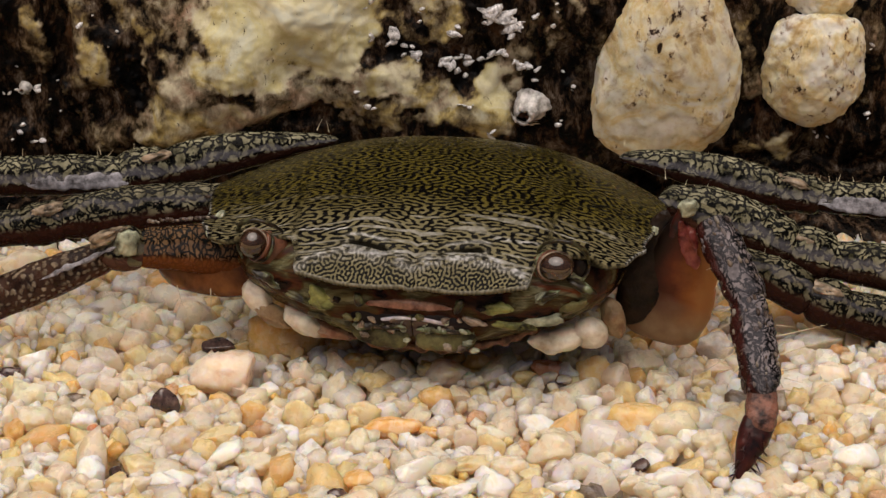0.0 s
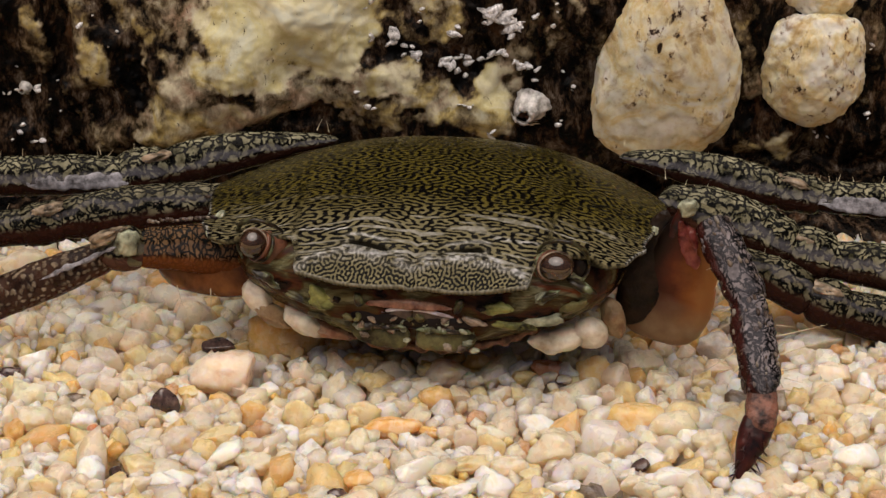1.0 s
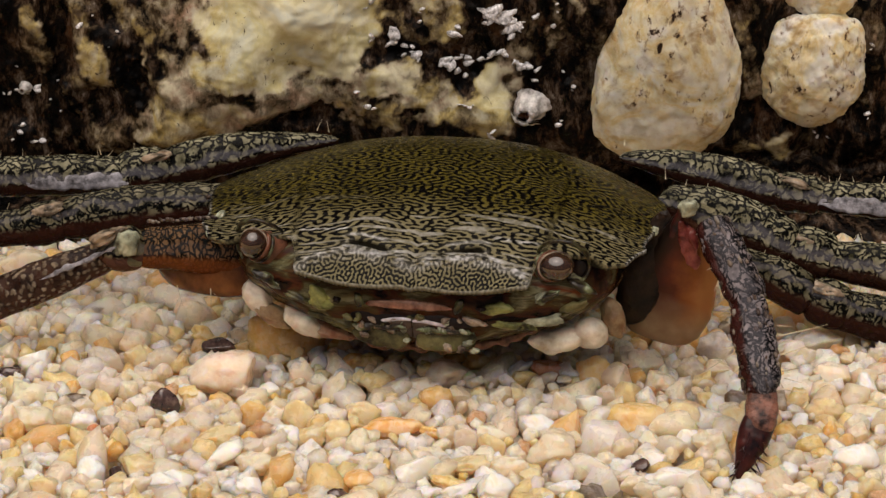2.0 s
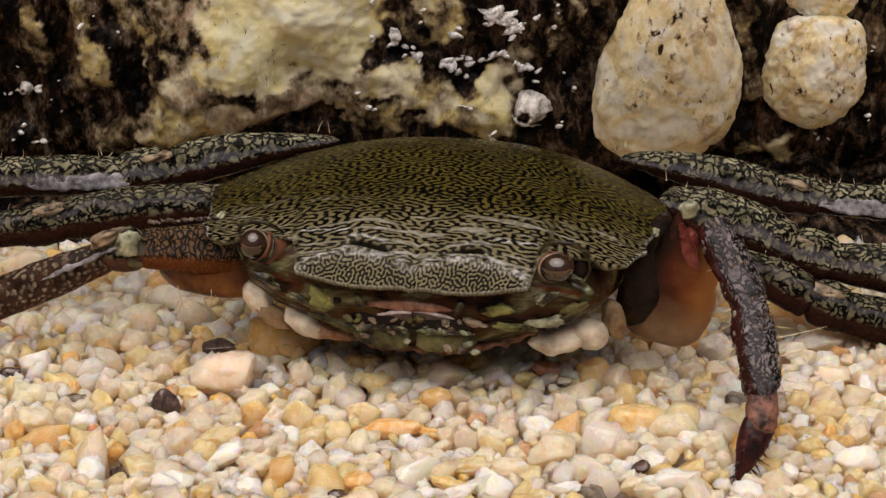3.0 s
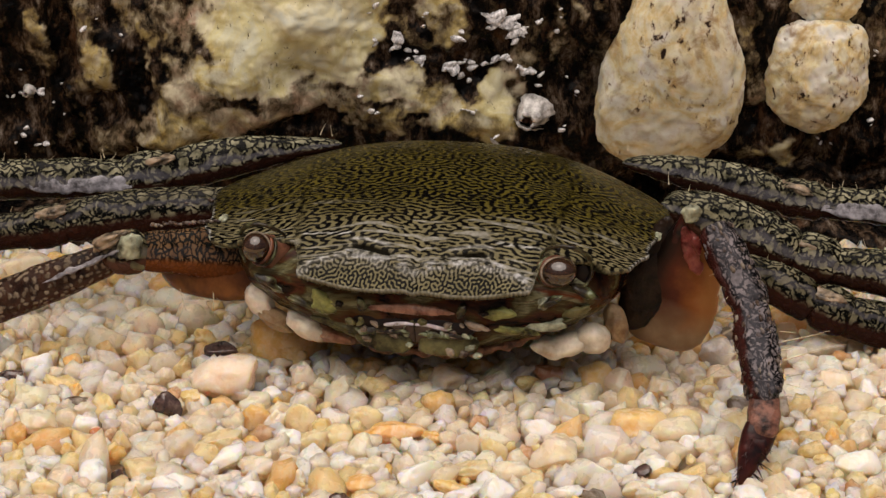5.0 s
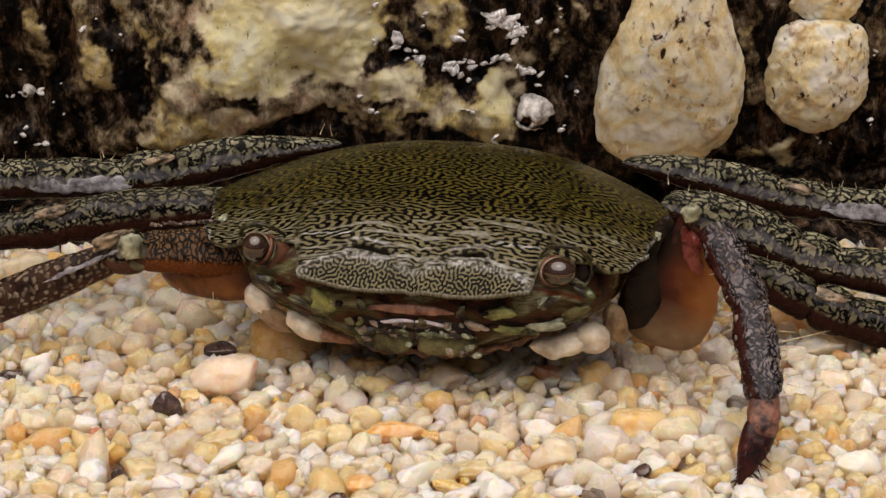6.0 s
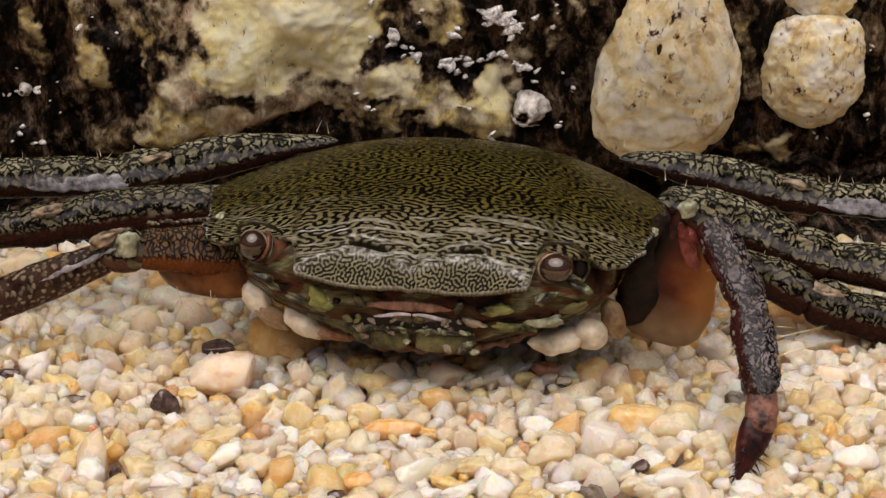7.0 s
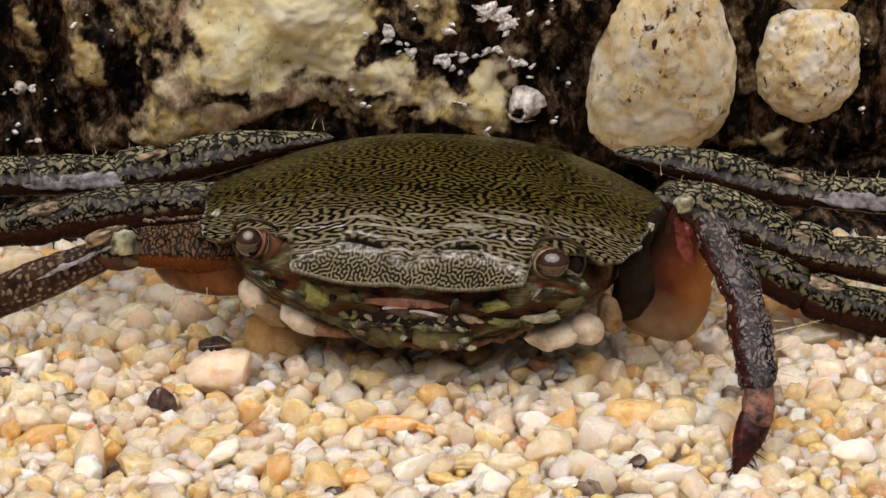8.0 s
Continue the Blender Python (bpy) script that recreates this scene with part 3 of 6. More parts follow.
def build_rock():
    nx, nz = 470, 250
    xs = np.concatenate([np.linspace(-150, -44, 26)[:-1], np.linspace(-44, 44, nx - 50), np.linspace(44, 150, 26)[1:]])
    zs = np.concatenate([np.linspace(-5, 24, nz - 60), np.linspace(24, 90, 61)[1:]])
    x, z = np.meshgrid(xs, zs)
    x, z = x.ravel(), z.ravel()
    y, pale = rock_face(x, z)
    v = np.stack([x, y, z], 1)
    faces = grid_faces(nz, nx)
    # back of the stone: the border drawn back to close it
    ring = np.concatenate([np.arange(nx), np.arange(1, nz) * nx + nx - 1, (nz - 1) * nx + np.arange(nx - 2, -1, -1), np.arange(nz - 2, 0, -1) * nx])
    back = v[ring].copy()
    back[:, 1] += 40
    k, m = len(v), len(ring)
    sides = np.array([[ring[i], k + i, k + (i + 1) % m, ring[(i + 1) % m]] for i in range(m)])
    v = np.concatenate([v, back])
    pale = np.concatenate([pale, np.zeros(m)])
    allf = [list(f) for f in faces] + [list(f) for f in sides] + [[k + i for i in range(m)]]
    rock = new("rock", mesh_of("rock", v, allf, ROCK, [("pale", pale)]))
    return tagged(rock, "dark wet shore rock with cream quartz patches", "rock")


rock = build_rock()


def nodule(x, y, z, size, seed, taper, lean=0.0):
    """A rounded lump of quartz set in the rock, with a crumbling, uneven outline."""
    v, f = BALLS[6]
    q = v * (1 + 0.075 * fbm(v * 1.6 + seed, 3, seed) + 0.028 * fbm(v * 5 + seed, 4, seed + 5, 0.6))[:, None]
    w = q * np.asarray(size)
    w[:, 0] = w[:, 0] * (1 - taper * q[:, 2]) + lean * q[:, 2]
    w = w + v * (0.085 * fbm(w * 1.6, 4, seed + 2, 0.65))[:, None]
    return part("quartz_nodule", mesh_of("quartz_nodule", w + np.array((x, y, z)), f, NODULE), rock, "cream quartz nodule with dark pits")


nodule(18.6, 28.0, 15.0, (5.45, 3.2, 10.2), 3, 0.50, 0.5)
nodule(30.5, 28.2, 12.8, (4.4, 2.8, 5.0), 8, -0.06)
nodule(30.6, 28.9, 19.4, (3.4, 2.0, 3.2), 12, 0.0)


def crystal(x, z, w, h, turn, seed):
    """A small bright chip that sits on the face of the rock; its white also stands in for wet glints."""
    y = float(rock_face(np.array([x]), np.array([z]))[0][0])
    v, f = lump(2, (w * 0.72, 0.26, h * 0.72), seed, 0.35, 9, 1.8)
    ob = new("crystal_chip", mesh_of("crystal_chip", v, f, FLAKE, soft=False))
    ob.matrix_world = pose(x * MM, (y - 0.12) * MM, z * MM, -18, turn, 0)
    tagged(ob, "small glassy white crystal chip on the dark rock", "crystal", group="crystal chips on the rock")


def chips(cx, cz, spread_x, spread_z, count, wide, seed):
    rng = np.random.RandomState(seed + 60)
    for i in range(count):
        w = wide * rng.uniform(0.35, 1.2)
        crystal(cx + rng.normal() * spread_x, cz + rng.normal() * spread_z, w, w * rng.uniform(0.3, 0.8), rng.uniform(-60, 60), seed * 20 + i)


chips(3.8, 17.6, 0.64, 0.43, 9, 1.01, 1)
chips(4.9, 17.1, 0.64, 0.43, 7, 1.01, 2)
chips(5.4, 16.1, 0.51, 0.29, 6, 0.83, 3)
chips(6.5, 16.8, 0.46, 0.29, 5, 0.64, 4)
chips(1.5, 15.8, 0.41, 0.19, 3, 1.01, 5)
chips(-1.8, 17.1, 0.28, 0.43, 3, 0.74, 6)
chips(-5.9, 18.1, 0.28, 0.34, 3, 0.69, 7)
chips(-4.2, 14.9, 0.41, 0.24, 4, 0.83, 8)
chips(-3.0, 14.3, 0.41, 0.24, 4, 0.83, 9)
chips(-2.2, 13.7, 0.28, 0.19, 3, 0.64, 10)
chips(0.3, 13.0, 0.46, 0.29, 5, 1.01, 11)
chips(1.4, 13.4, 0.41, 0.19, 4, 0.69, 12)
chips(1.7, 12.3, 0.37, 0.24, 3, 0.92, 13)
chips(3.5, 13.4, 0.51, 0.34, 4, 0.69, 14)
chips(4.9, 14.0, 0.28, 0.19, 3, 0.60, 15)
chips(6.2, 13.0, 0.74, 0.29, 6, 0.60, 16)
chips(7.4, 12.3, 0.28, 0.34, 4, 0.55, 17)
chips(1.7, 9.6, 0.74, 0.19, 5, 0.41, 18)
chips(3.9, 7.3, 0.32, 0.14, 2, 1.01, 19)
chips(-5.7, 15.4, 0.14, 0.19, 2, 0.55, 20)
chips(10.7, 11.0, 0.14, 0.24, 2, 0.51, 21)
chips(9.6, 7.9, 0.14, 0.19, 2, 0.41, 22)
chips(9.8, 12.0, 0.09, 0.14, 1, 0.41, 23)
chips(-35.6, 10.6, 0.60, 0.43, 3, 0.74, 24)
chips(-33.4, 10.8, 0.14, 0.14, 2, 0.74, 25)
chips(-32.5, 9.9, 0.05, 0.05, 1, 0.37, 26)
chips(-35.1, 7.3, 0.64, 0.48, 3, 0.48, 27)
chips(-33.9, 6.0, 0.14, 0.34, 2, 0.55, 28)
chips(-23.8, 6.1, 0.14, 0.14, 2, 0.60, 29)
chips(-28.2, 17.7, 0.28, 0.34, 1, 0.33, 30)
chips(-26.6, 15.2, 0.46, 0.34, 2, 0.30, 31)
chips(-29.5, 16.3, 0.09, 0.14, 1, 0.60, 32)
chips(-6.0, 9.4, 0.18, 0.24, 2, 0.55, 33)
chips(-7.4, 10.8, 0.18, 0.10, 1, 0.51, 34)
chips(9.2, 17.8, 0.37, 0.96, 4, 0.37, 35)
chips(23.2, 15.8, 0.23, 0.34, 3, 0.41, 36)
chips(35.1, 14.7, 0.28, 0.24, 2, 0.37, 37)
chips(35.5, 8.6, 0.18, 0.19, 2, 0.46, 38)
chips(31.4, 6.5, 0.55, 0.29, 3, 0.32, 39)
chips(-30.2, 12.8, 2.76, 2.40, 3, 0.22, 40)
chips(-34.8, 12.8, 0.55, 0.24, 1, 0.33, 41)


def build_barnacle(x, y, z, size=1.0, seed=5):
    """A volcano of six plates with a dark mouth and two inner valves."""
    top = new("barnacle", None)
    top.empty_display_size = 0.001
    top.matrix_world = pose(x * MM, y * MM, z * MM, 100, 0, -16)
    rng = np.random.RandomState(seed)
    for k in range(6):
        a0, a1 = k * math.tau / 6 - 0.03, (k + 1) * math.tau / 6 + 0.03
        rows, cols, v = 7, 9, []
        for side in (0, 1):
            for i in range(rows):
                t = i / (rows - 1)
                r = 1.55 - 0.86 * t ** 0.8 - side * 0.22
                for j in range(cols):
                    u = j / (cols - 1)
                    a = a0 + (a1 - a0) * u
                    rr = r * (1 + 0.03 * math.sin(u * 17 + k) + 0.03 * math.cos((u - 0.5) * math.pi) * (1 - t)) * (1 + 0.16 * math.sin(2.1 * k + 0.6))
                    v.append((rr * math.cos(a), rr * math.sin(a) * 0.88, 1.55 * t * (1 + 0.10 * math.cos((u - 0.5) * 3.1)) + rng.uniform(-0.03, 0.03)))
        n = rows * cols
        f = grid_faces(rows, cols).tolist() + [list(reversed([q + n for q in g])) for g in grid_faces(rows, cols).tolist()]
        edge = [(rows - 1) * cols + j for j in range(cols)]
        f += [[a, b, b + n, a + n] for a, b in zip(edge, edge[1:])]
        part("plate", mesh_of("plate", np.array(v) * size, f, SHELL), top)
    for s in (-1, 1):
        v, f = lump(3, (0.36, 0.52, 0.40), 40 + s, 0.12, 2)
        ob = part("valve", mesh_of("valve", (v + np.array((0.26 * s, 0, 0.95))) * size, f, ORBIT), top, "brown inner valve")
    tagged(top, "small white barnacle with a dark mouth on the rock", "barnacle")


build_barnacle(7.1, float(rock_face(np.array([7.1]), np.array([9.2]))[0][0]) - 0.1, 9.2, 1.15)
build_barnacle(-34.6, float(rock_face(np.array([-34.6]), np.array([10.8]))[0][0]) - 0.1, 10.8, 0.42, 9)
# ---- the crab ----
CRAB_AT = pose(0, 4.0 * MM, 0, 0, 0, -10)
crab = new("crab", None)
crab.empty_display_size = 0.01
crab.matrix_world = CRAB_AT
tagged(crab, "olive shore crab with black scribbled lines crouching on sand", "crab")
TURN10 = np.array(Matrix.Rotation(radians(10), 3, "Z"))


def own(p):
    """World millimetres to the crab's own."""
    return (np.atleast_2d(np.asarray(p, float)) - (0, 4.0, 0)) @ TURN10.T


def scribble(n, period, stretch, seed, spread=0.28, rounds=14):
    """A labyrinth of lines, grown by sharpening band-passed noise again and again."""
    rng = np.random.RandomState(seed)
    f = rng.normal(size=(n, n))
    k = np.fft.fftfreq(n)
    ky, kx = np.meshgrid(k, k, indexing="ij")
    r = np.sqrt((kx * stretch) ** 2 + ky ** 2) * period
    h = np.exp(-((r - 1) / spread) ** 2)
    for _ in range(rounds):
        f = np.real(np.fft.ifft2(np.fft.fft2(f) * h))
        f = np.tanh(2.5 * f / f.std())
    return f


def sample(tile, x, y):
    """Bilinear look-up, with wrap."""
    n = tile.shape[0]
    i, j = np.floor(y).astype(int), np.floor(x).astype(int)
    a, b = y - i, x - j
    i0, j0, i1, j1 = i % n, j % n, (i + 1) % n, (j + 1) % n
    return (tile[i0, j0] * (1 - a) * (1 - b) + tile[i0, j1] * (1 - a) * b + tile[i1, j0] * a * (1 - b) + tile[i1, j1] * a * b)


def back_shape(s, v):
    """The carapace over s (-1..1 across) and v (0 brow .. 1 rear): x, y, z."""
    a = np.abs(s)
    front = -13.1 + 0.5 * a ** 2 + 0.12 * np.cos(s * 11.5)
    front = front + 2.7 * smooth(0.55, 0.60, a) - 1.4 * smooth(0.80, 0.93, a)
    rear = 13.4 - 1.2 * a ** 2
    y = front + (rear - front) * v
    v = np.clip((y + 13.1) / 26.5, 0, 1)
    width = curve(v, (0, 0.06, 0.14, 0.22, 0.40, 0.60, 0.78, 0.90, 1.0), (13.9, 14.2, 14.9, 15.3, 16.2, 15.2, 13.0, 10.8, 8.6))
    width = width + 0.35 * np.exp(-((v - 0.155) / 0.018) ** 2) + 0.3 * np.exp(-((v - 0.02) / 0.02) ** 2)
    x = s * width
    crown = curve(v, (0, 0.05, 0.11, 0.18, 0.28, 0.45, 0.62, 0.80, 0.92, 1.0), (8.8, 9.7, 10.6, 11.3, 12.2, 13.0, 13.1, 12.2, 10.9, 9.4))
    edge = curve(v, (0, 0.10, 0.30, 0.50, 0.70, 0.90, 1.0), (10.7, 10.9, 11.0, 10.7, 9.8, 8.6, 8.0))
    z = edge + (crown - edge) * (1 - a ** 2.6)
    brow_y = curve(np.abs(x), (0, 2.2, 4.6, 6.4, 8.2, 16), (-11.25, -10.85, -10.6, -11.2, -12.3, -12.6))
    near = smooth(8.4, 6.4, np.abs(x)) * 0.85 + 0.15 * smooth(9.4, 8.0, np.abs(x))
    crest = np.exp(-((y - brow_y + 0.22) / 0.40) ** 2) * near
    slit = np.exp(-((y - brow_y - 0.30) / 0.25) ** 2) * smooth(1.5, 2.4, np.abs(x)) * smooth(5.2, 4.0, np.abs(x))
    slit = smooth(0.2, 0.55, slit)
    groove = np.exp(-(x / 0.35) ** 2) * smooth(-7.5, -10.0, y)
    z = z + 0.13 * crest - 0.12 * slit - 0.18 * groove
    for cx, cy, r, up in ((4.0, -8.0, 2.4, 0.30), (8.2, -6.4, 2.2, 0.25), (0.0, 1.0, 4.5, 0.25), (7.5, 1.5, 4.0, 0.28)):
        z = z + up * np.exp(-((np.abs(x) - cx) ** 2 + (y - cy) ** 2) / r ** 2)
    return x, y, z, crest, slit


def build_carapace():
    ns, nv = 700, 560
    s = np.linspace(-1, 1, ns)
    v = np.linspace(0, 1, nv) ** 1.12
    s, v = np.meshgrid(s, v)
    s, v = s.ravel(), v.ravel()
    x, y, z, _, slit = back_shape(s, v)
    p = np.stack([x, y, z], 1)
    # lines: long and sideways over the back, short and curled over the brow
    long_lines, curls = scribble(900, 5.4, 2.4, 3, 0.48, 4), scribble(900, 5.2, 1.1, 9, 0.42, 4)
    rear_lines = scribble(900, 5.4, 1.9, 15, 0.48, 4)
    bend = y + 0.016 * x ** 2 + 0.35 * value_noise(p * 0.25, 5)
    a = sample(long_lines, x * 19.0 + 900, bend * 19.0 + 900)
    a2 = sample(rear_lines, x * 17.0 + 500, bend * 16.5 + 200)
    far = smooth(-6.5, -2.5, y)
    a = a * (1 - far) + a2 * far
    b = sample(curls, x * 21.0 + 300, (y * 1.25 - z * 0.6) * 21.0 + 300)
    brow_y = curve(np.abs(x), (0, 2.2, 4.6, 6.4, 8.2, 16), (-11.25, -10.85, -10.6, -11.2, -12.3, -12.6))
    on_brow = smooth(-0.3, -0.8, y - brow_y - 0.2)
    f = a * (1 - on_brow) + b * on_brow
    crest = np.exp(-((y - brow_y + 0.28) / 0.50) ** 2) * smooth(8.6, 7.2, np.abs(x))
    f = f + 0.50 * value_noise(p * 1.3, 21) + 0.10 - 0.06 * on_brow
    line = smooth(-0.36, 0.06, f)
    fold = np.exp(-((y - brow_y - 0.95) / 0.14) ** 2) * smooth(1.6, 2.4, np.abs(x)) * smooth(5.4, 4.6, np.abs(x))
    # Grey-white of crest, fold and streaks: pale shell plus sheen put into colour.
    rough_crest = np.clip(crest * (0.60 + 0.80 * fbm(p * (1.3, 3.0, 3.0), 4, 77, 0.65)) + 0.9 * fold, 0, 1)
    # Slits are coloured black in place of the shade in their recess.
    line = np.maximum(line * (1 - 0.55 * rough_crest), 0.97 * slit)
    rim = smooth(0.005, 0.001, v) * (np.abs(s) < 0.57)
    line = line * (1 - 0.6 * rim)
    brow = np.clip(rough_crest * 0.85 + 0.25 * rim + 0.8 * smooth(0.985, 1.0, np.abs(s)) * smooth(0.4, 0.1, v), 0, 1)
    brow = np.clip(brow + 0.75 * np.exp(-((y + 8.9 + 0.05 * np.abs(x)) / 0.16) ** 2) * smooth(4.6, 5.2, np.abs(x)) * smooth(8.6, 8.0, np.abs(x)), 0, 1)
    streaks = smooth(0.40, 0.70, fbm(np.stack([x * 0.30, bend * 3.2, 0 * x], 1) + 3, 2, 91)) * smooth(-5.0, -8.0, y) * (1 - on_brow) * smooth(14.5, 12, np.abs(x))
    line = line * (1 - 0.9 * streaks)
    brow = np.clip(brow + 0.4 * streaks, 0, 1)
    green = smooth(-8.5, -3.5, y + 0.35 * np.abs(x) * 0.4 + 1.2 * value_noise(p * 0.3, 8))
    z = z + 0.018 * fbm(p * 3.0, 3, 4)
    p[:, 2] = z
    # a rounded rim that turns under
    border = np.concatenate([np.arange(ns), np.arange(1, nv) * ns + ns - 1, (nv - 1) * ns + np.arange(ns - 2, -1, -1), np.arange(nv - 2, 0, -1) * ns])
    faces = grid_faces(nv, ns).tolist()
    verts, attr = [p], [line, brow, green, slit]
    last, m, k = border, len(border), len(p)
    for inset, drop in ((0.0, 0.22), (0.25, 0.42), (1.2, 0.5)):
        q = p[border].copy()
        d = q[:, :2] / np.linalg.norm(q[:, :2], axis=1)[:, None]
        q[:, :2] -= d * inset
        q[:, 2] -= drop
        verts.append(q)
        ids = np.arange(k, k + m)
        faces += [[last[i], ids[i], ids[(i + 1) % m], last[(i + 1) % m]] for i in range(m)]
        last, k = ids, k + m
    beads = 0.5 + 0.5 * np.sin(np.arange(m) * 0.9)
    full = [np.concatenate([w, w[border] * 0.2 + g * beads, np.full(m, u), np.full(m, u)]) for w, u, g in zip(attr, (0.95, 0.0, 0.3, 0.0), (0.45, 0.1, 0.3, 0.0))]
    me = mesh_of("carapace", np.concatenate(verts), faces, CARAPACE, list(zip(("line", "brow", "green", "slit"), full)))
    part("carapace", me, crab, "domed olive carapace covered in fine black lines")


build_carapace()


def build_body():
    """Flanks, face and belly: rings from under the carapace down to the belly."""
    zs = np.linspace(10.7, 1.6, 60)
    half = curve(zs, (1.6, 2.5, 3.2, 4.0, 5.0, 6.5, 7.5, 9.5, 11.2), (0.6, 3.0, 6.2, 9.0, 11.4, 13.1, 13.7, 13.8, 13.7))
    front = curve(zs, (1.6, 2.5, 3.2, 4.0, 5.0, 6.0, 7.0, 8.5, 10.0, 11.2), (-5.0, -8.6, -9.9, -10.8, -11.4, -11.8, -11.9, -11.4, -10.2, -8.6))
    n = 200
    t = np.linspace(0, math.tau, n, endpoint=False)
    v = []
    for z, a, f in zip(zs, half, front):
        c, s = np.cos(t), np.sin(t)
        e = 2 / float(curve(z, (1.6, 4.0, 6.0, 9.0, 11.2), (2.6, 2.7, 3.3, 4.6, 5.0)))
        x = a * np.sign(c) * np.abs(c) ** e
        y = -1.0 + np.abs(s) ** e * np.where(s < 0, f + 1.0, 7.0 * min(1.0, a / 8 + 0.3))
        v.append(np.stack([x, y, np.full(n, z)], 1))
    v = np.concatenate(v)
    v = v + np.outer(0.10 * fbm(v * 0.9, 4, 17), (0.3, 1, 0.6))
    f = grid_faces(len(zs), n, True).tolist() + [list(range(n))[::-1], [(len(zs) - 1) * n + i for i in range(n)]]
    part("body", mesh_of("body", v, f, FACE), crab, "dark mottled face and flanks with olive patches")


build_body()


def limb_mesh(name, a, b, widths, material, wide=None, thick=0.55, bow=0.0, seed=0, rings=40, around=28, cap=0.10, rough=0.07):
    """A shell segment from a to b (world mm): widths along it, flattened across `wide`, bowed that way."""
    a, b = own(a)[0], own(b)[0]
    ax = b - a
    length = np.linalg.norm(ax)
    ax = ax / length
    w = np.asarray(wide if wide is not None else (0, 0.37, 0.93), float) @ TURN10.T
    w = w - ax * (w @ ax)
    w /= np.linalg.norm(w)
    th = np.cross(ax, w)
    t = np.linspace(0, 1, rings)
    knots = np.linspace(0, 1, len(widths))
    r = curve(t, knots, widths) / 2
    e = cap
    r = r * np.sqrt(np.clip(1 - (1 - np.clip(t / e, 0, 1)) ** 2, 0.0, 1)) ** 0.8 * np.sqrt(np.clip(1 - (1 - np.clip((1 - t) / e, 0, 1)) ** 2, 0.0, 1)) ** 0.8
    r = np.maximum(r, 0.02)
    ang = np.linspace(0, math.tau, around, endpoint=False)
    c, s = np.cos(ang), np.sin(ang)
    cc, ss = np.sign(c) * np.abs(c) ** 0.72, np.sign(s) * np.abs(s) ** 0.95
    mid = a + np.outer(t * length, ax) + np.outer(bow * 4 * t * (1 - t), w)
    p = mid[:, None, :] + (r[:, None] * cc)[:, :, None] * w + (r[:, None] * ss * thick)[:, :, None] * th
    flat = p.reshape(-1, 3)
    n = flat - np.repeat(mid, around, 0)
    n /= np.maximum(np.linalg.norm(n, axis=1), 1e-6)[:, None]
    flat = flat + n * (rough * fbm(flat * 1.6, 4, seed))[:, None]
    mean = float(np.mean(r))
    limb = np.stack([np.repeat(t * length + seed * 3.7, around), np.tile(np.minimum(ang, math.tau - ang) * mean, rings) + seed, np.tile((c + 1) / 2, rings)], 1)
    f = grid_faces(rings, around, True).tolist() + [list(range(around))[::-1], [(rings - 1) * around + i for i in range(around)]]
    return mesh_of(name, flat, f, material, [("limb", limb)])


def blob(name, at, size, material, parent, seed=1, rough=0.12, label="", turn=(0, 0, 0), level=3, facets=1):
    v, f = lump(level, size, seed, rough, facets)
    v = v @ np.array(Euler([radians(q) for q in turn]).to_matrix()).T
    return part(name, mesh_of(name, v + own(at)[0], f, material), parent, label)


def hairs(parent, spots, seed, length=1.2, name="bristle", thickness=0.035, material=BRISTLE):
    """Single stiff bristles at world spots, each its own thin bent cone."""
    rng = np.random.RandomState(seed)
    for at, way in spots:
        a = own(at)[0]
        d = np.asarray(way, float) @ TURN10.T
        d = d / np.linalg.norm(d)
        side = np.cross(d, (0.3, 0.5, 0.8))
        side /= np.linalg.norm(side)
        other = np.cross(d, side)
        l, bend = length * rng.uniform(0.6, 1.3), rng.uniform(-0.2, 0.2)
        v, n = [], 6
        for i in range(6):
            t = i / 5
            c = a + d * l * t + side * bend * l * t * t
            for j in range(n):
                g = j * math.tau / n
                v.append(c + (side * math.cos(g) + other * math.sin(g)) * thickness * (1 - 0.85 * t))
        part(name, mesh_of(name, v, grid_faces(6, n, True).tolist() + [list(range(n)), [5 * n + j for j in range(n)]], material), parent)


def spots_along(a, b, count, way, seed, off=(0, 0, 0), jitter=0.35):
    rng = np.random.RandomState(seed)
    a, b = np.asarray(a, float) + off, np.asarray(b, float) + off
    return [(a + (b - a) * t + rng.normal(size=3) * 0.08, np.asarray(way, float) + rng.normal(size=3) * jitter) for t in np.sort(rng.uniform(0.02, 0.98, count))]


VIEW_UP = np.array((0, 0.37, 0.93))


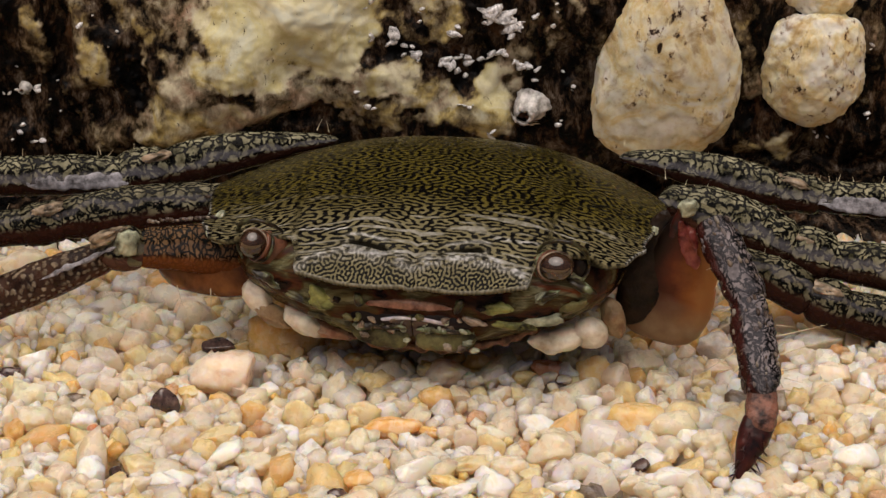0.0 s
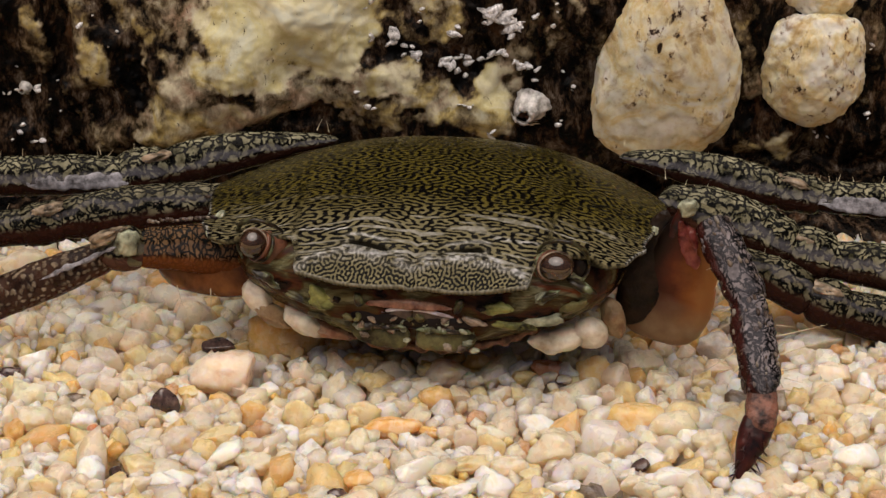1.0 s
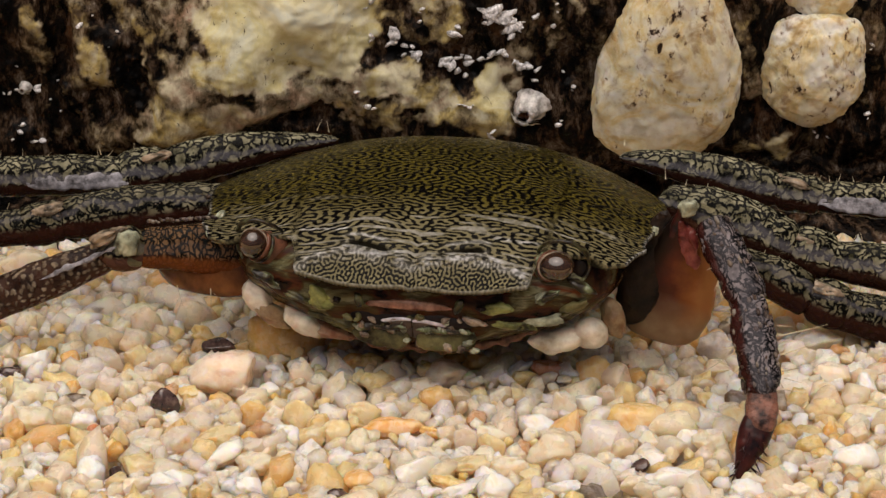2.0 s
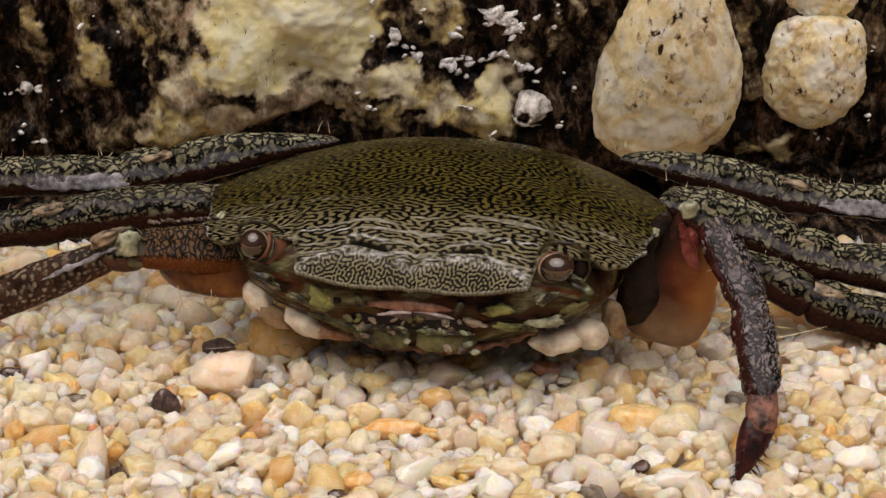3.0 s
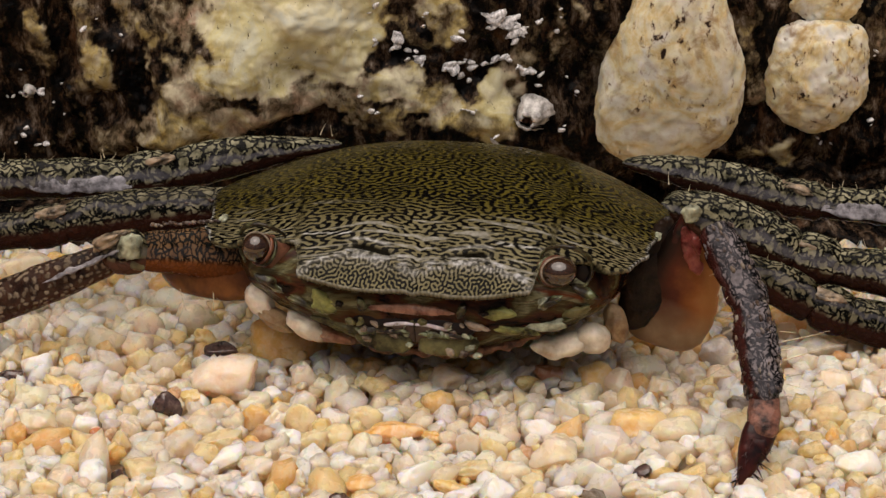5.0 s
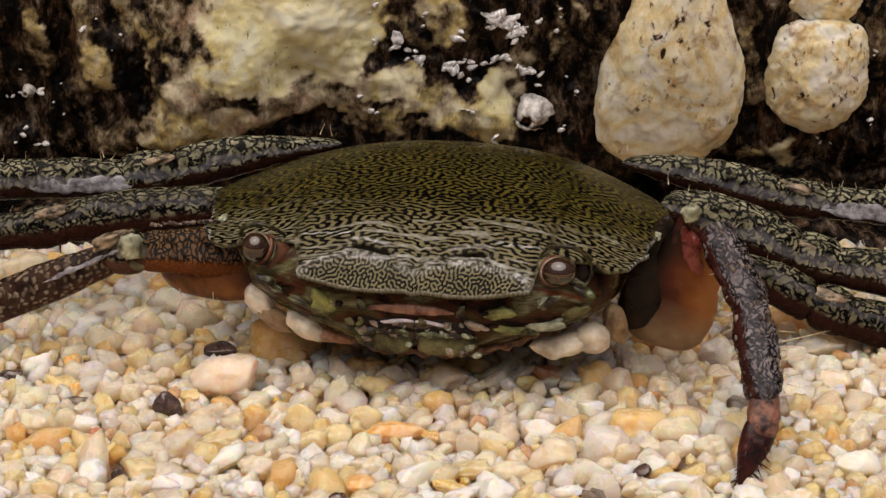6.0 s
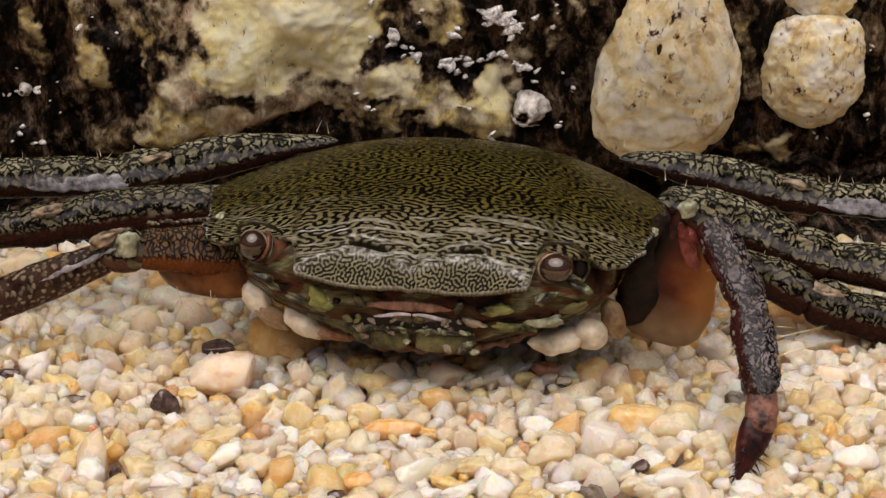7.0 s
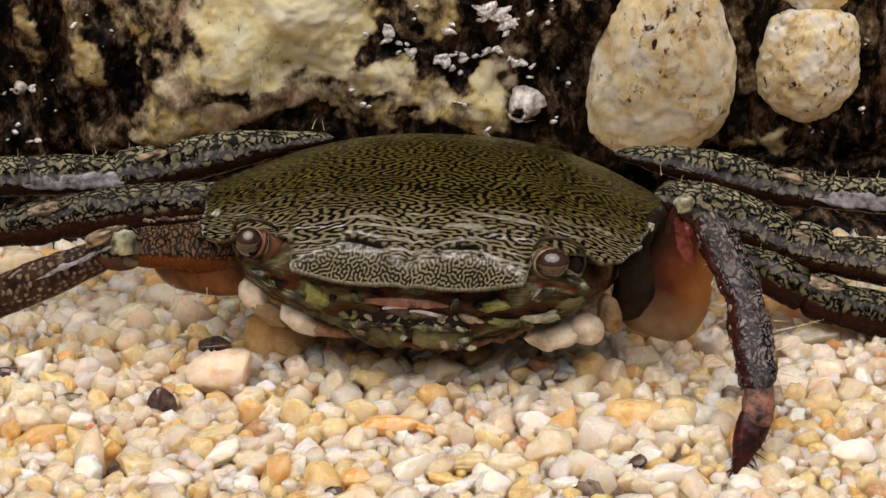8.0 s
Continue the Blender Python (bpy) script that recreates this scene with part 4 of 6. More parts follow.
def granules(parent, a, b, wide, thick, count, seed):
    """Worn pale granules that stud a rough segment, one mesh."""
    rng = np.random.RandomState(seed)
    a, b = own(a)[0], own(b)[0]
    ax = (b - a) / np.linalg.norm(b - a)
    w = np.array((1.0, 0, 0.1)) @ TURN10.T
    w = w - ax * (w @ ax)
    w /= np.linalg.norm(w)
    th = np.cross(ax, w)
    v, f = BALLS[1]
    verts, faces = [], []
    for k in range(count):
        t, g = rng.uniform(0.05, 0.97), rng.uniform(0, math.tau)
        out = math.cos(g) * w * wide * 0.96 + math.sin(g) * th * thick * 0.96
        r = rng.uniform(0.07, 0.17)
        q = v * r * (1 + 0.2 * rng.normal(size=(len(v), 1)))
        q = q + np.outer(q @ ax, ax) * rng.uniform(0.4, 1.8) + np.outer(np.maximum(q @ ax, 0), out) * 0.25
        faces += (f + k * len(v)).tolist()
        verts.append(q + a + (b - a) * t + out * (1 - 0.25 * (2 * t - 1) ** 4))
    part("granule_crust", mesh_of("granule_crust", np.concatenate(verts), faces, GRANULE), parent, "crust of small pale granules")


VIEW_OUT = np.array((0, -0.93, 0.37))


def bead_row(a, b, count, seed, big=1.0):
    rng = np.random.RandomState(seed)
    a, b = own(a)[0], own(b)[0]
    v, f = BALLS[1]
    verts, faces = [], []
    for k in range(count):
        r = rng.uniform(0.08, 0.17) * big
        verts.append(v * (r * 1.4, r, r) + a + (b - a) * (k + rng.uniform(-0.3, 0.3)) / count + rng.normal(size=3) * 0.04)
        faces += (f + k * len(v)).tolist()
    return mesh_of("bead_row", np.concatenate(verts), faces, GRANULE)


def walking_leg(a, knee, cuff, end, widths, seed, material=LEG, bead=False, patch=None):
    """Upper segment, knee, lower segment, with small pale joints."""
    leg = part("leg", limb_mesh("leg", a, knee, widths[0], material, seed=seed, bow=0.35), crab, "flattened walking leg with a dark net over pale olive")
    k, c, e = np.array(knee, float), np.array(cuff, float), np.array(end, float)
    part("knee", limb_mesh("knee", k + (k - np.array(a)) * -0.06, c + (e - c) * 0.14, [1.02 * q for q in widths[1]], material, seed=seed + 1, cap=0.22, bow=0.05), leg)
    part("joint_skin", limb_mesh("joint_skin", k - VIEW_UP * -widths[1][0] * 0.30, c + VIEW_UP * widths[1][0] * 0.34, (0.5, 0.7, 0.5), JOINT, seed=seed, rings=14, around=14, cap=0.3), leg, "pinkish joint skin")
    blob("knee_cap", (k + c) / 2 + VIEW_UP * widths[1][1] * 0.30 + VIEW_OUT * 0.35, (1.5, 0.75, 0.42), KNEE_CAP, leg, seed + 70, 0.3, "pinkish cream knee cap", (0, 14 if k[0] > 0 else -14, 0), 4, 0)
    part("shin", limb_mesh("shin", c, e, widths[2], material, seed=seed + 2, bow=0.1), leg)
    if bead:
        q0 = np.array(a, float) + (k - np.array(a)) * 0.05
        part("bead_row", bead_row(q0 + VIEW_OUT * widths[0][1] * 0.27 + VIEW_UP * 0.75, k + VIEW_OUT * 0.75 + VIEW_UP * 0.35, 46, seed), leg, "row of pale beads along the leg")
    if patch:
        q0, q1 = c + (e - c) * patch[0], c + (e - c) * patch[1]
        down = VIEW_OUT * widths[2][1] * 0.24 - VIEW_UP * widths[2][1] * 0.14
        part("worn_patch", limb_mesh("worn_patch", q0 + down, q1 + down, (0.5, 1.15, 1.3, 1.1, 0.6), LAVENDER, seed=seed + 5, thick=0.22, rough=0.16, cap=0.2), leg, "worn grey-lavender patch")
    for q0, q1, w, n in ((np.array(a, float), k, widths[0], 5), (c, e, widths[2], 9)):
        hairs(leg, spots_along(q0, q1, n, (0, 0.1, 1), seed + n, VIEW_UP * w[1] * 0.45), seed + n, 0.8)
    return leg


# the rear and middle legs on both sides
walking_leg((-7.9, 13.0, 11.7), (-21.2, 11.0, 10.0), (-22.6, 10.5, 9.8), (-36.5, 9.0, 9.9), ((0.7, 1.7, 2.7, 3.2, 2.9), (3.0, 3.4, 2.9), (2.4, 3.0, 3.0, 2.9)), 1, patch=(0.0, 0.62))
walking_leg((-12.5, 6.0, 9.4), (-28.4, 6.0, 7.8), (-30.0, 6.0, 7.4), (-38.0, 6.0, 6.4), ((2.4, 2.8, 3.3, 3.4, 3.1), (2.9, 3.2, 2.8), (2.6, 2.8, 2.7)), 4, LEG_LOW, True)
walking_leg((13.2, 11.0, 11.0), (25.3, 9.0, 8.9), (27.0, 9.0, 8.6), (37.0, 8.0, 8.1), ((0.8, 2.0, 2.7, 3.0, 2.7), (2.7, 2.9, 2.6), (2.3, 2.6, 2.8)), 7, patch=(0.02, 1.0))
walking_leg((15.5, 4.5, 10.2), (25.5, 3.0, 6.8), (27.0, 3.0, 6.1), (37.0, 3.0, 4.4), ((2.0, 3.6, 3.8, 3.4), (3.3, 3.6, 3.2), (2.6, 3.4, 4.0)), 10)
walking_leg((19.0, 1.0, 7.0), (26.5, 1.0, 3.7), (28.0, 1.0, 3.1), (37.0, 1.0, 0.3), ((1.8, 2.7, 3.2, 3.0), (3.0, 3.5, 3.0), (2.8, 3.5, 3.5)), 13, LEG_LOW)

# the folded arm whose lower end lies on the sand
arm = part("arm", limb_mesh("arm", (-12.6, 0.0, 8.0), (-21.8, -1.0, 8.5), (3.6, 3.7, 3.2, 2.6), ARM, seed=21, bow=0.0, thick=0.6), crab, "brown arm with fine dark lines, amber below")
part("elbow", limb_mesh("elbow", (-20.6, -1.2, 8.6), (-24.2, -1.2, 8.4), (2.6, 3.2, 2.2), KNEE, seed=22, cap=0.3), arm)
part("elbow_skin", limb_mesh("elbow_skin", (-21.0, -2.0, 7.6), (-22.4, -2.0, 8.4), (0.4, 0.9, 0.4), GREEN_JOINT, seed=23, cap=0.4, rings=16), arm, "pale green joint skin")
blob("elbow_cap", (-23.50, -1.60, 9.54), (1.5, 0.8, 0.5), KNEE_CAP, arm, 151, 0.3, "cream cap of the elbow", (0, -26, 0), 4, 0)
blob("elbow_side", (-21.98, -2.00, 9.11), (0.75, 0.7, 1.15), MINT, arm, 152, 0.3, "pale green side of the elbow", (0, 14, 0), 4, 0)
part("forearm", limb_mesh("forearm", (-22.3, -1.0, 8.4), (-36.5, 0.0, 2.0), (2.0, 2.7, 3.0, 2.7, 2.2), FOREARM, seed=24, bow=0.1), arm, "brown forearm dotted with pale spots")
part("worn_edge", limb_mesh("worn_edge", (-22.68, -2.30, 9.06), (-28.30, -1.60, 6.30), (0.2, 0.36, 0.32, 0.2), LAVENDER, seed=28, thick=0.5, rough=0.14, cap=0.2), arm, "worn grey-lavender edge of the forearm")
blob("palm", (-15.6, -0.2, 6.2), (4.8, 1.7, 1.75), AMBER_SKIN, arm, 26, label="smooth amber underside")
part("bead_row", bead_row((-20.41, -1.90, 10.80), (-15.55, -1.90, 11.17), 34, 27, 1.0), arm, "row of pale beads along the arm")
hairs(arm, spots_along((-21.5, -1.5, 6.0), (-12, -1.5, 5.6), 6, (0.5, -0.3, -0.9), 3), 3, 1.6)

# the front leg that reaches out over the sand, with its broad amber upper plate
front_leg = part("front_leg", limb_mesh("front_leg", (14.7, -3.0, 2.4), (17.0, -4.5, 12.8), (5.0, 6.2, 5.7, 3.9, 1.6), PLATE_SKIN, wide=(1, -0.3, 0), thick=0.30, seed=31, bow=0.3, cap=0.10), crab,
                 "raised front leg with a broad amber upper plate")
# Added dark piece: it fills the gap where only deep shade lies.
part("gap_shade", limb_mesh("gap_shade", (12.7, -3.9, 3.9), (15.3, -3.3, 12.2), (1.4, 2.9, 3.1, 2.2, 0.9), GAP_SHADE, wide=(1, -0.2, 0), thick=0.35, rough=0.12, seed=30), front_leg, "near-black filler for the shaded gap beside the plate")
part("plate_edge", limb_mesh("plate_edge", (15.0, -3.3, 7.0), (16.2, -4.7, 13.0), (0.6, 0.9, 0.9, 0.6), CLAW_TIP, wide=(1, -0.3, 0), seed=32), front_leg, "dark plate edge")
part("knee", limb_mesh("knee", (15.9, -4.6, 13.1), (18.6, -6.2, 12.0), (1.1, 1.8, 2.2), KNEE, seed=33, cap=0.3), front_leg, "pale green and cream knee")
part("knee_skin", limb_mesh("knee_skin", (16.6, -5.3, 12.2), (17.1, -6.0, 10.4), (0.4, 0.7, 0.4), RED_FOLD, wide=(1, 0, 0), seed=34, cap=0.3), front_leg, "pinkish joint skin")
part("red_fold", limb_mesh("red_fold", (15.97, -5.60, 12.28), (17.23, -5.30, 8.61), (0.4, 0.9, 1.0, 0.4), RED_FOLD, wide=(1, 0, 0), seed=41, thick=0.5, rough=0.12), front_leg, "wet red skin below the knee")
blob("knee_cap", (16.41, -6.00, 13.40), (0.6, 0.4, 0.7), MINT, front_leg, 42, 0.3, "pale green and cream knee cap", (0, 20, 0), 4, 0)
part("shin", limb_mesh("shin", (17.9, -5.8, 12.6), (20.3, -10.2, 8.2), (2.1, 2.7, 2.7, 2.6), GREY_LEG, wide=(1, 0, 0.2), thick=0.7, seed=35, bow=0.0, rough=0.16), front_leg, "brown-violet rough shin with pale granules")
part("foot", limb_mesh("foot", (20.1, -10.0, 8.6), (20.4, -17.0, 4.7), (2.3, 2.7, 2.75, 2.45, 1.95), GREY_LEG, wide=(1, 0, 0), thick=0.7, seed=36, rough=0.2, cap=0.08), front_leg, "brown-violet bristly foot segment with pale granules")
part("foot_joint", limb_mesh("foot_joint", (20.4, -16.0, 5.2), (20.1, -18.5, 2.8), (1.9, 2.1, 2.0, 1.7), RED_SKIN, wide=(1, 0, 0), seed=37, cap=0.3, rings=16), front_leg, "reddish joint skin")
part("toe", limb_mesh("toe", (20.35, -17.4, 4.0), (18.6, -19.6, 0.2), (1.6, 2.15, 1.9, 1.2, 0.3), CLAW_TIP, wide=(1, 0, 0), seed=38, cap=0.05, rough=0.05), front_leg, "dark red pointed toe with spines")
granules(front_leg, (17.9, -5.8, 12.6), (20.3, -10.2, 8.2), 1.32, 0.95, 90, 71)
granules(front_leg, (20.1, -10.0, 8.6), (20.4, -17.0, 4.7), 1.36, 0.98, 130, 72)
hairs(front_leg, spots_along((20.4, -17.3, 4.0), (18.8, -19.4, 0.6), 24, (-0.7, -0.5, -0.7), 8, (-0.5, -0.5, 0)), 8, 0.7, "spine", 0.07, CLAW_TIP)
hairs(front_leg, spots_along((20.4, -17.3, 4.0), (18.8, -19.4, 0.6), 24, (0.35, -0.3, -0.9), 9, (0.5, -0.5, 0)), 9, 0.7, "spine", 0.07, CLAW_TIP)
hairs(front_leg, spots_along((20.2, -10.4, 8.2), (20.4, -16.8, 4.8), 9, (-1.0, -0.3, -0.5), 11, (-1.3, 0, 0)), 11, 1.4)
hairs(front_leg, [((21.9, -12.6, 7.0), (1.0, -0.25, 0.35)), ((21.8, -14.0, 6.3), (1.0, -0.3, 0.55)), ((19.0, -13.4, 6.2), (-1.0, -0.4, -0.5))], 14, 3.4, thickness=0.05)
hairs(front_leg, spots_along((18.6, -6.6, 11.8), (20.2, -9.9, 8.6), 7, (-1.0, -0.4, -0.4), 12, (-1.3, 0, 0)), 12, 0.7)
hairs(front_leg, spots_along((20.2, -10.4, 8.2), (20.4, -16.8, 4.8), 6, (1.0, -0.2, 0.1), 13, (1.4, 0, 0)), 13, 1.5)

# eyes
def build_eye(at, look_way, size, seed, inner):
    """A short banded stalk and a glossy oval cornea in a cream socket rim."""
    stalk = blob("eyestalk", np.asarray(at) + np.asarray(inner) * 1.15 + (0, 0.5, -0.1), (1.5, 1.15, 1.2), ORBIT, crab, seed, 0.1, "brown and cream eyestalk", level=4)
    v, f = BALLS[4]
    c = own(at)[0]
    part("cornea", mesh_of("cornea", v * np.asarray(size) + c, f, EYE_GLASS), stalk, "glossy dark brown oval eye")
    d = np.asarray(look_way, float) @ TURN10.T
    d /= np.linalg.norm(d)
    stem = np.asarray(inner, float) @ TURN10.T
    stem /= np.linalg.norm(stem)
    for k, (off, r, tube, mat) in enumerate(((0.12, 1.0, 0.07, CREAM_RIM), (0.55, 1.02, 0.10, ORBIT), (0.95, 0.98, 0.08, MOTTLE))):
        # bands run round the stalk, across the way to the middle
        w = -d if k == 0 else stem
        u = np.cross(w, (0, 0, 1.0))
        u /= np.linalg.norm(u)
        q = np.cross(w, u)
        n, m, vv = 40, 8, []
        for i in range(n):
            a = i * math.tau / n
            rad = math.cos(a) * u * (size[0] if k == 0 else size[1]) * r + math.sin(a) * q * size[2] * r
            out = rad / np.linalg.norm(rad)
            for j in range(m):
                g = j * math.tau / m
                vv.append(c + w * off + rad + (out * math.cos(g) + w * math.sin(g) * 1.6) * tube)
        ff = grid_faces(n, m, True).tolist() + [[(n - 1) * m + j, (n - 1) * m + (j + 1) % m, (j + 1) % m, j] for j in range(m)]
        part("band", mesh_of("band", vv, ff, mat), stalk, "cream band" if k == 0 else "brown fold of skin")


build_eye((7.5, -8.6, 10.2), (0.3, -1, 0.2), (1.20, 1.05, 0.98), 51, (-0.55, 0.80, -0.25))
build_eye((-12.9, -4.9, 10.4), (-0.3, -1, 0.2), (0.98, 1.0, 1.02), 52, (0.72, 0.45, -0.53))
blob("orbit_spine", (9.2, -8.4, 8.7), (1.1, 0.5, 0.32), MOTTLE, crab, 55, 0.4, label="pale green spine below the eye", turn=(0, 25, 0))
blob("orbit_spine", (-12.2, -5.8, 8.4), (0.9, 0.5, 0.34), MOTTLE, crab, 56, 0.4, label="pale green spine below the eye", turn=(0, 30, 0))
blob("orbit_spine", (7.0, -9.0, 8.2), (0.8, 0.5, 0.3), MOTTLE, crab, 57, 0.4, turn=(0, -30, 0))

def orbit_rim(at, radius, start, stop, seed):
    """The raised rim of the socket, an arc over and outside the eye."""
    c, n, m, v = own(at)[0], 40, 10, []
    for i in range(n):
        t = i / (n - 1)
        a = radians(start + (stop - start) * t)
        d = np.array((math.cos(a), 0.25 * math.cos(2 * a), math.sin(a)))
        r = 0.17 * math.sin(math.pi * (0.06 + 0.88 * t)) ** 0.6
        for j in range(m):
            g = j * math.tau / m
            v.append(c + d * radius + (d * math.cos(g) + np.array((0, 1, 0)) * math.sin(g) * 1.5) * r)
    v = np.array(v)
    v = v + np.outer(fbm(v * 2.0, 3, seed) * 0.06, (1, 1, 1))
    part("orbit_rim", mesh_of("orbit_rim", v, grid_faces(n, m, True).tolist() + [list(range(m)), [(n - 1) * m + j for j in range(m)]], MOTTLE), crab, "mottled rim of the eye socket")


# A solid black lump darkens the socket where a shaded hollow would be.
blob("orbit_shade", (9.09, -7.40, 9.24), (0.75, 0.5, 1.3), MOUTH_DARK, crab, 161, 0.15, "black lump standing in for shade beside the eye", (0, 10, 0), 3, 0)
orbit_rim((7.9, -8.0, 10.15), 1.80, 165, -60, 58)
orbit_rim((-12.6, -4.2, 10.3), 1.65, 15, 230, 59)

for tip, size, lean in (((-15.5, -1.4, 11.0), (0.3, 0.6, 0.55), 40), ((-15.6, -3.3, 10.3), (0.7, 0.6, 0.28), 30), ((12.3, -7.6, 10.5), (0.4, 0.6, 0.35), -35), ((14.4, -3.8, 10.9), (0.35, 0.6, 0.3), -20)):
    blob("edge_tooth", tip, size, MINT, crab, 120 + int(lean), 0.25, "whitish tooth on the shell's edge", (0, lean, 0))

# mouth and feelers (crab's own millimetres, turned to the world by back())
def back(x, y, z):
    return tuple((np.array((x, y, z)) @ TURN10) + (0, 4.0, 0))


# A solid near-black strip takes the place of the opening's shade.
part("mouth_shade", limb_mesh("mouth_shade", back(-4.4, -11.55, 6.05), back(4.4, -11.55, 5.95), (0.9, 1.5, 1.6, 1.5, 0.9), MOUTH_DARK, seed=61, thick=0.5), crab, "near-black strip for the shaded mouth opening")
part("lip", limb_mesh("lip", back(-3.2, -12.0, 7.0), back(2.8, -12.0, 7.0), (0.3, 0.6, 0.7, 0.6, 0.3), LIP, seed=62, thick=0.55, bow=0.1), crab, "pink-brown upper lip")
for sx in (-1, 1):
    plate = part("mouth_plate", limb_mesh("mouth_plate", back(sx * 0.2, -11.8, 4.55), back(sx * 4.3, -11.2, 4.6), (1.5, 1.8, 1.7, 1.0), OLIVE, seed=63 + sx, thick=0.45, cap=0.2), crab, "olive and brown mouth plate")
    part("plate_rim", limb_mesh("plate_rim", back(sx * 0.3, -12.3, 5.45), back(sx * 4.2, -11.7, 5.2), (0.18, 0.42, 0.30, 0.46, 0.2), MOTTLE, seed=66 + sx, thick=0.6, rough=0.16), plate, "whitish spotted rim")
    feeler = blob("feeler", back(sx * 3.4 - 0.2, -12.35, 7.3), (0.30, 0.3, 0.6), MOTTLE, crab, 73 + sx, 0.3, label="short pale feeler", turn=(0, sx * 20, 0))

# small flecks and knobs round the mouth
for k in range(34):
    rng = np.random.RandomState(900 + k)
    at = back(rng.uniform(-4.6, 4.6), -12.05 + rng.uniform(0, 0.25), rng.uniform(4.0, 6.2))
    blob("mouth_fleck", at, (rng.uniform(0.16, 0.42), 0.22, rng.uniform(0.12, 0.26)), (MINT, CREAM_RIM, OLIVE)[k % 3], crab, 900 + k, 0.4, "pale fleck by the mouth", (0, rng.uniform(-40, 40), 0), 3, 0)

# lobes and ridges of the face
for name, at, size, turn, material, label, seed in (
        ("face_lobe", (-8.20, -6.50, 6.95), (1.0, 0.5, 0.78), 20, LOBE, "yellow-green lobe beside the mouth", 131),
        ("face_lobe", (3.48, -8.60, 7.24), (1.15, 0.5, 0.52), -8, LOBE, "yellow-green lobe beside the mouth", 132),
        ("dark_spot", (-7.24, -7.25, 7.19), (0.30, 0.2, 0.2), 0, MOUTH_DARK, "black spot", 133),
        ("dark_spot", (2.56, -9.05, 7.31), (0.30, 0.2, 0.2), 0, MOUTH_DARK, "black spot", 134),
        ("chin_plate", (-3.56, -6.15, 3.85), (1.2, 0.5, 0.6), 6, OLIVE, "olive plate below the mouth", 135),
        ("chin_plate", (0.69, -6.90, 3.93), (1.2, 0.5, 0.56), -4, OLIVE, "olive plate below the mouth", 136),
        ("cheek", (4.59, -8.40, 5.95), (1.25, 0.45, 0.42), 14, LOBE, "green ridge on the cheek", 137),
        ("cheek", (6.37, -8.35, 6.26), (1.6, 0.45, 0.46), -4, MINT, "green ridge on the cheek", 138),
        ("cheek", (8.41, -8.30, 7.07), (1.25, 0.45, 0.36), -26, OLIVE, "green ridge on the cheek", 139),
        ("cheek", (-11.50, -5.15, 7.63), (1.0, 0.45, 0.35), 30, MINT, "whitish bar below the eye", 140),
        ("cheek", (-9.58, -6.00, 6.82), (1.2, 0.45, 0.34), 20, OLIVE, "grey-green bar on the cheek", 141),
        ("cheek", (-7.10, -6.15, 5.20), (1.5, 0.45, 0.5), 14, OLIVE, "olive cheek ridge", 142),
        ("mouth_fleck", (-4.59, -7.30, 5.46), (0.9, 0.3, 0.26), -8, CREAM_RIM, "cream fleck by the mouth", 143),
        ("mouth_fleck", (0.23, -8.15, 5.42), (0.75, 0.3, 0.22), 6, CREAM_RIM, "cream fleck by the mouth", 144),
        ("mouth_fleck", (2.04, -8.75, 6.27), (0.8, 0.3, 0.24), 18, CREAM_RIM, "cream fleck by the mouth", 145),
        ("mouth_fleck", (-1.61, -7.40, 4.58), (0.2, 0.3, 0.8), 4, CREAM_RIM, "cream seam between the mouth plates", 146),
        ("orbit_spine", (6.55, -8.80, 7.94), (0.36, 0.4, 0.6), 50, MINT, "pale green spine below the eye", 147)):
    blob(name, np.array(at) + (0, 0.22, -0.06), size, material, crab, seed, 0.45, label, (0, turn, 0), 4, 0)

# pale claws folded under the face
claw = blob("claw", (-12.84, -2.90, 5.39), (0.85, 0.9, 1.45), PALE_CLAW, crab, 101, 0.22, "pale cream claw folded under the face", (0, -30, 0), 4, 0)
blob("palm", (-11.82, -3.30, 4.45), (1.5, 0.9, 0.62), BEIGE_SKIN, claw, 105, 0.2, "beige palm", (0, 32, 0), 4, 0)
blob("finger", (-9.56, -4.20, 4.16), (1.75, 0.9, 0.78), PALE_CLAW, claw, 102, 0.16, "rounded white finger", (0, 27, 0), 4, 0)
blob("finger_tip", (-7.59, -4.60, 3.78), (1.5, 0.8, 0.6), JOINT, claw, 106, 0.16, "orange-cream fingertip", (0, 10, 0), 4, 0)
claw = blob("claw", (10.02, -6.70, 4.60), (1.2, 1.1, 1.12), PALE_CLAW, crab, 103, 0.10, "pale cream claw folded under the face", (0, -14, 0), 4, 0)
blob("palm", (8.26, -6.60, 4.05), (1.9, 1.0, 0.85), PALE_CLAW, claw, 107, 0.14, "", (0, -16, 0), 4, 0)
blob("finger", (7.11, -6.60, 3.80), (1.25, 0.9, 0.72), PALE_CLAW, claw, 104, 0.14, "cream finger", (0, 14, 0), 4, 0)
blob("wrist", (11.77, -4.80, 4.69), (0.75, 0.9, 1.4), BEIGE_SKIN, claw, 108, 0.2, "yellowish wrist skin", (0, -20, 0), 4, 0)


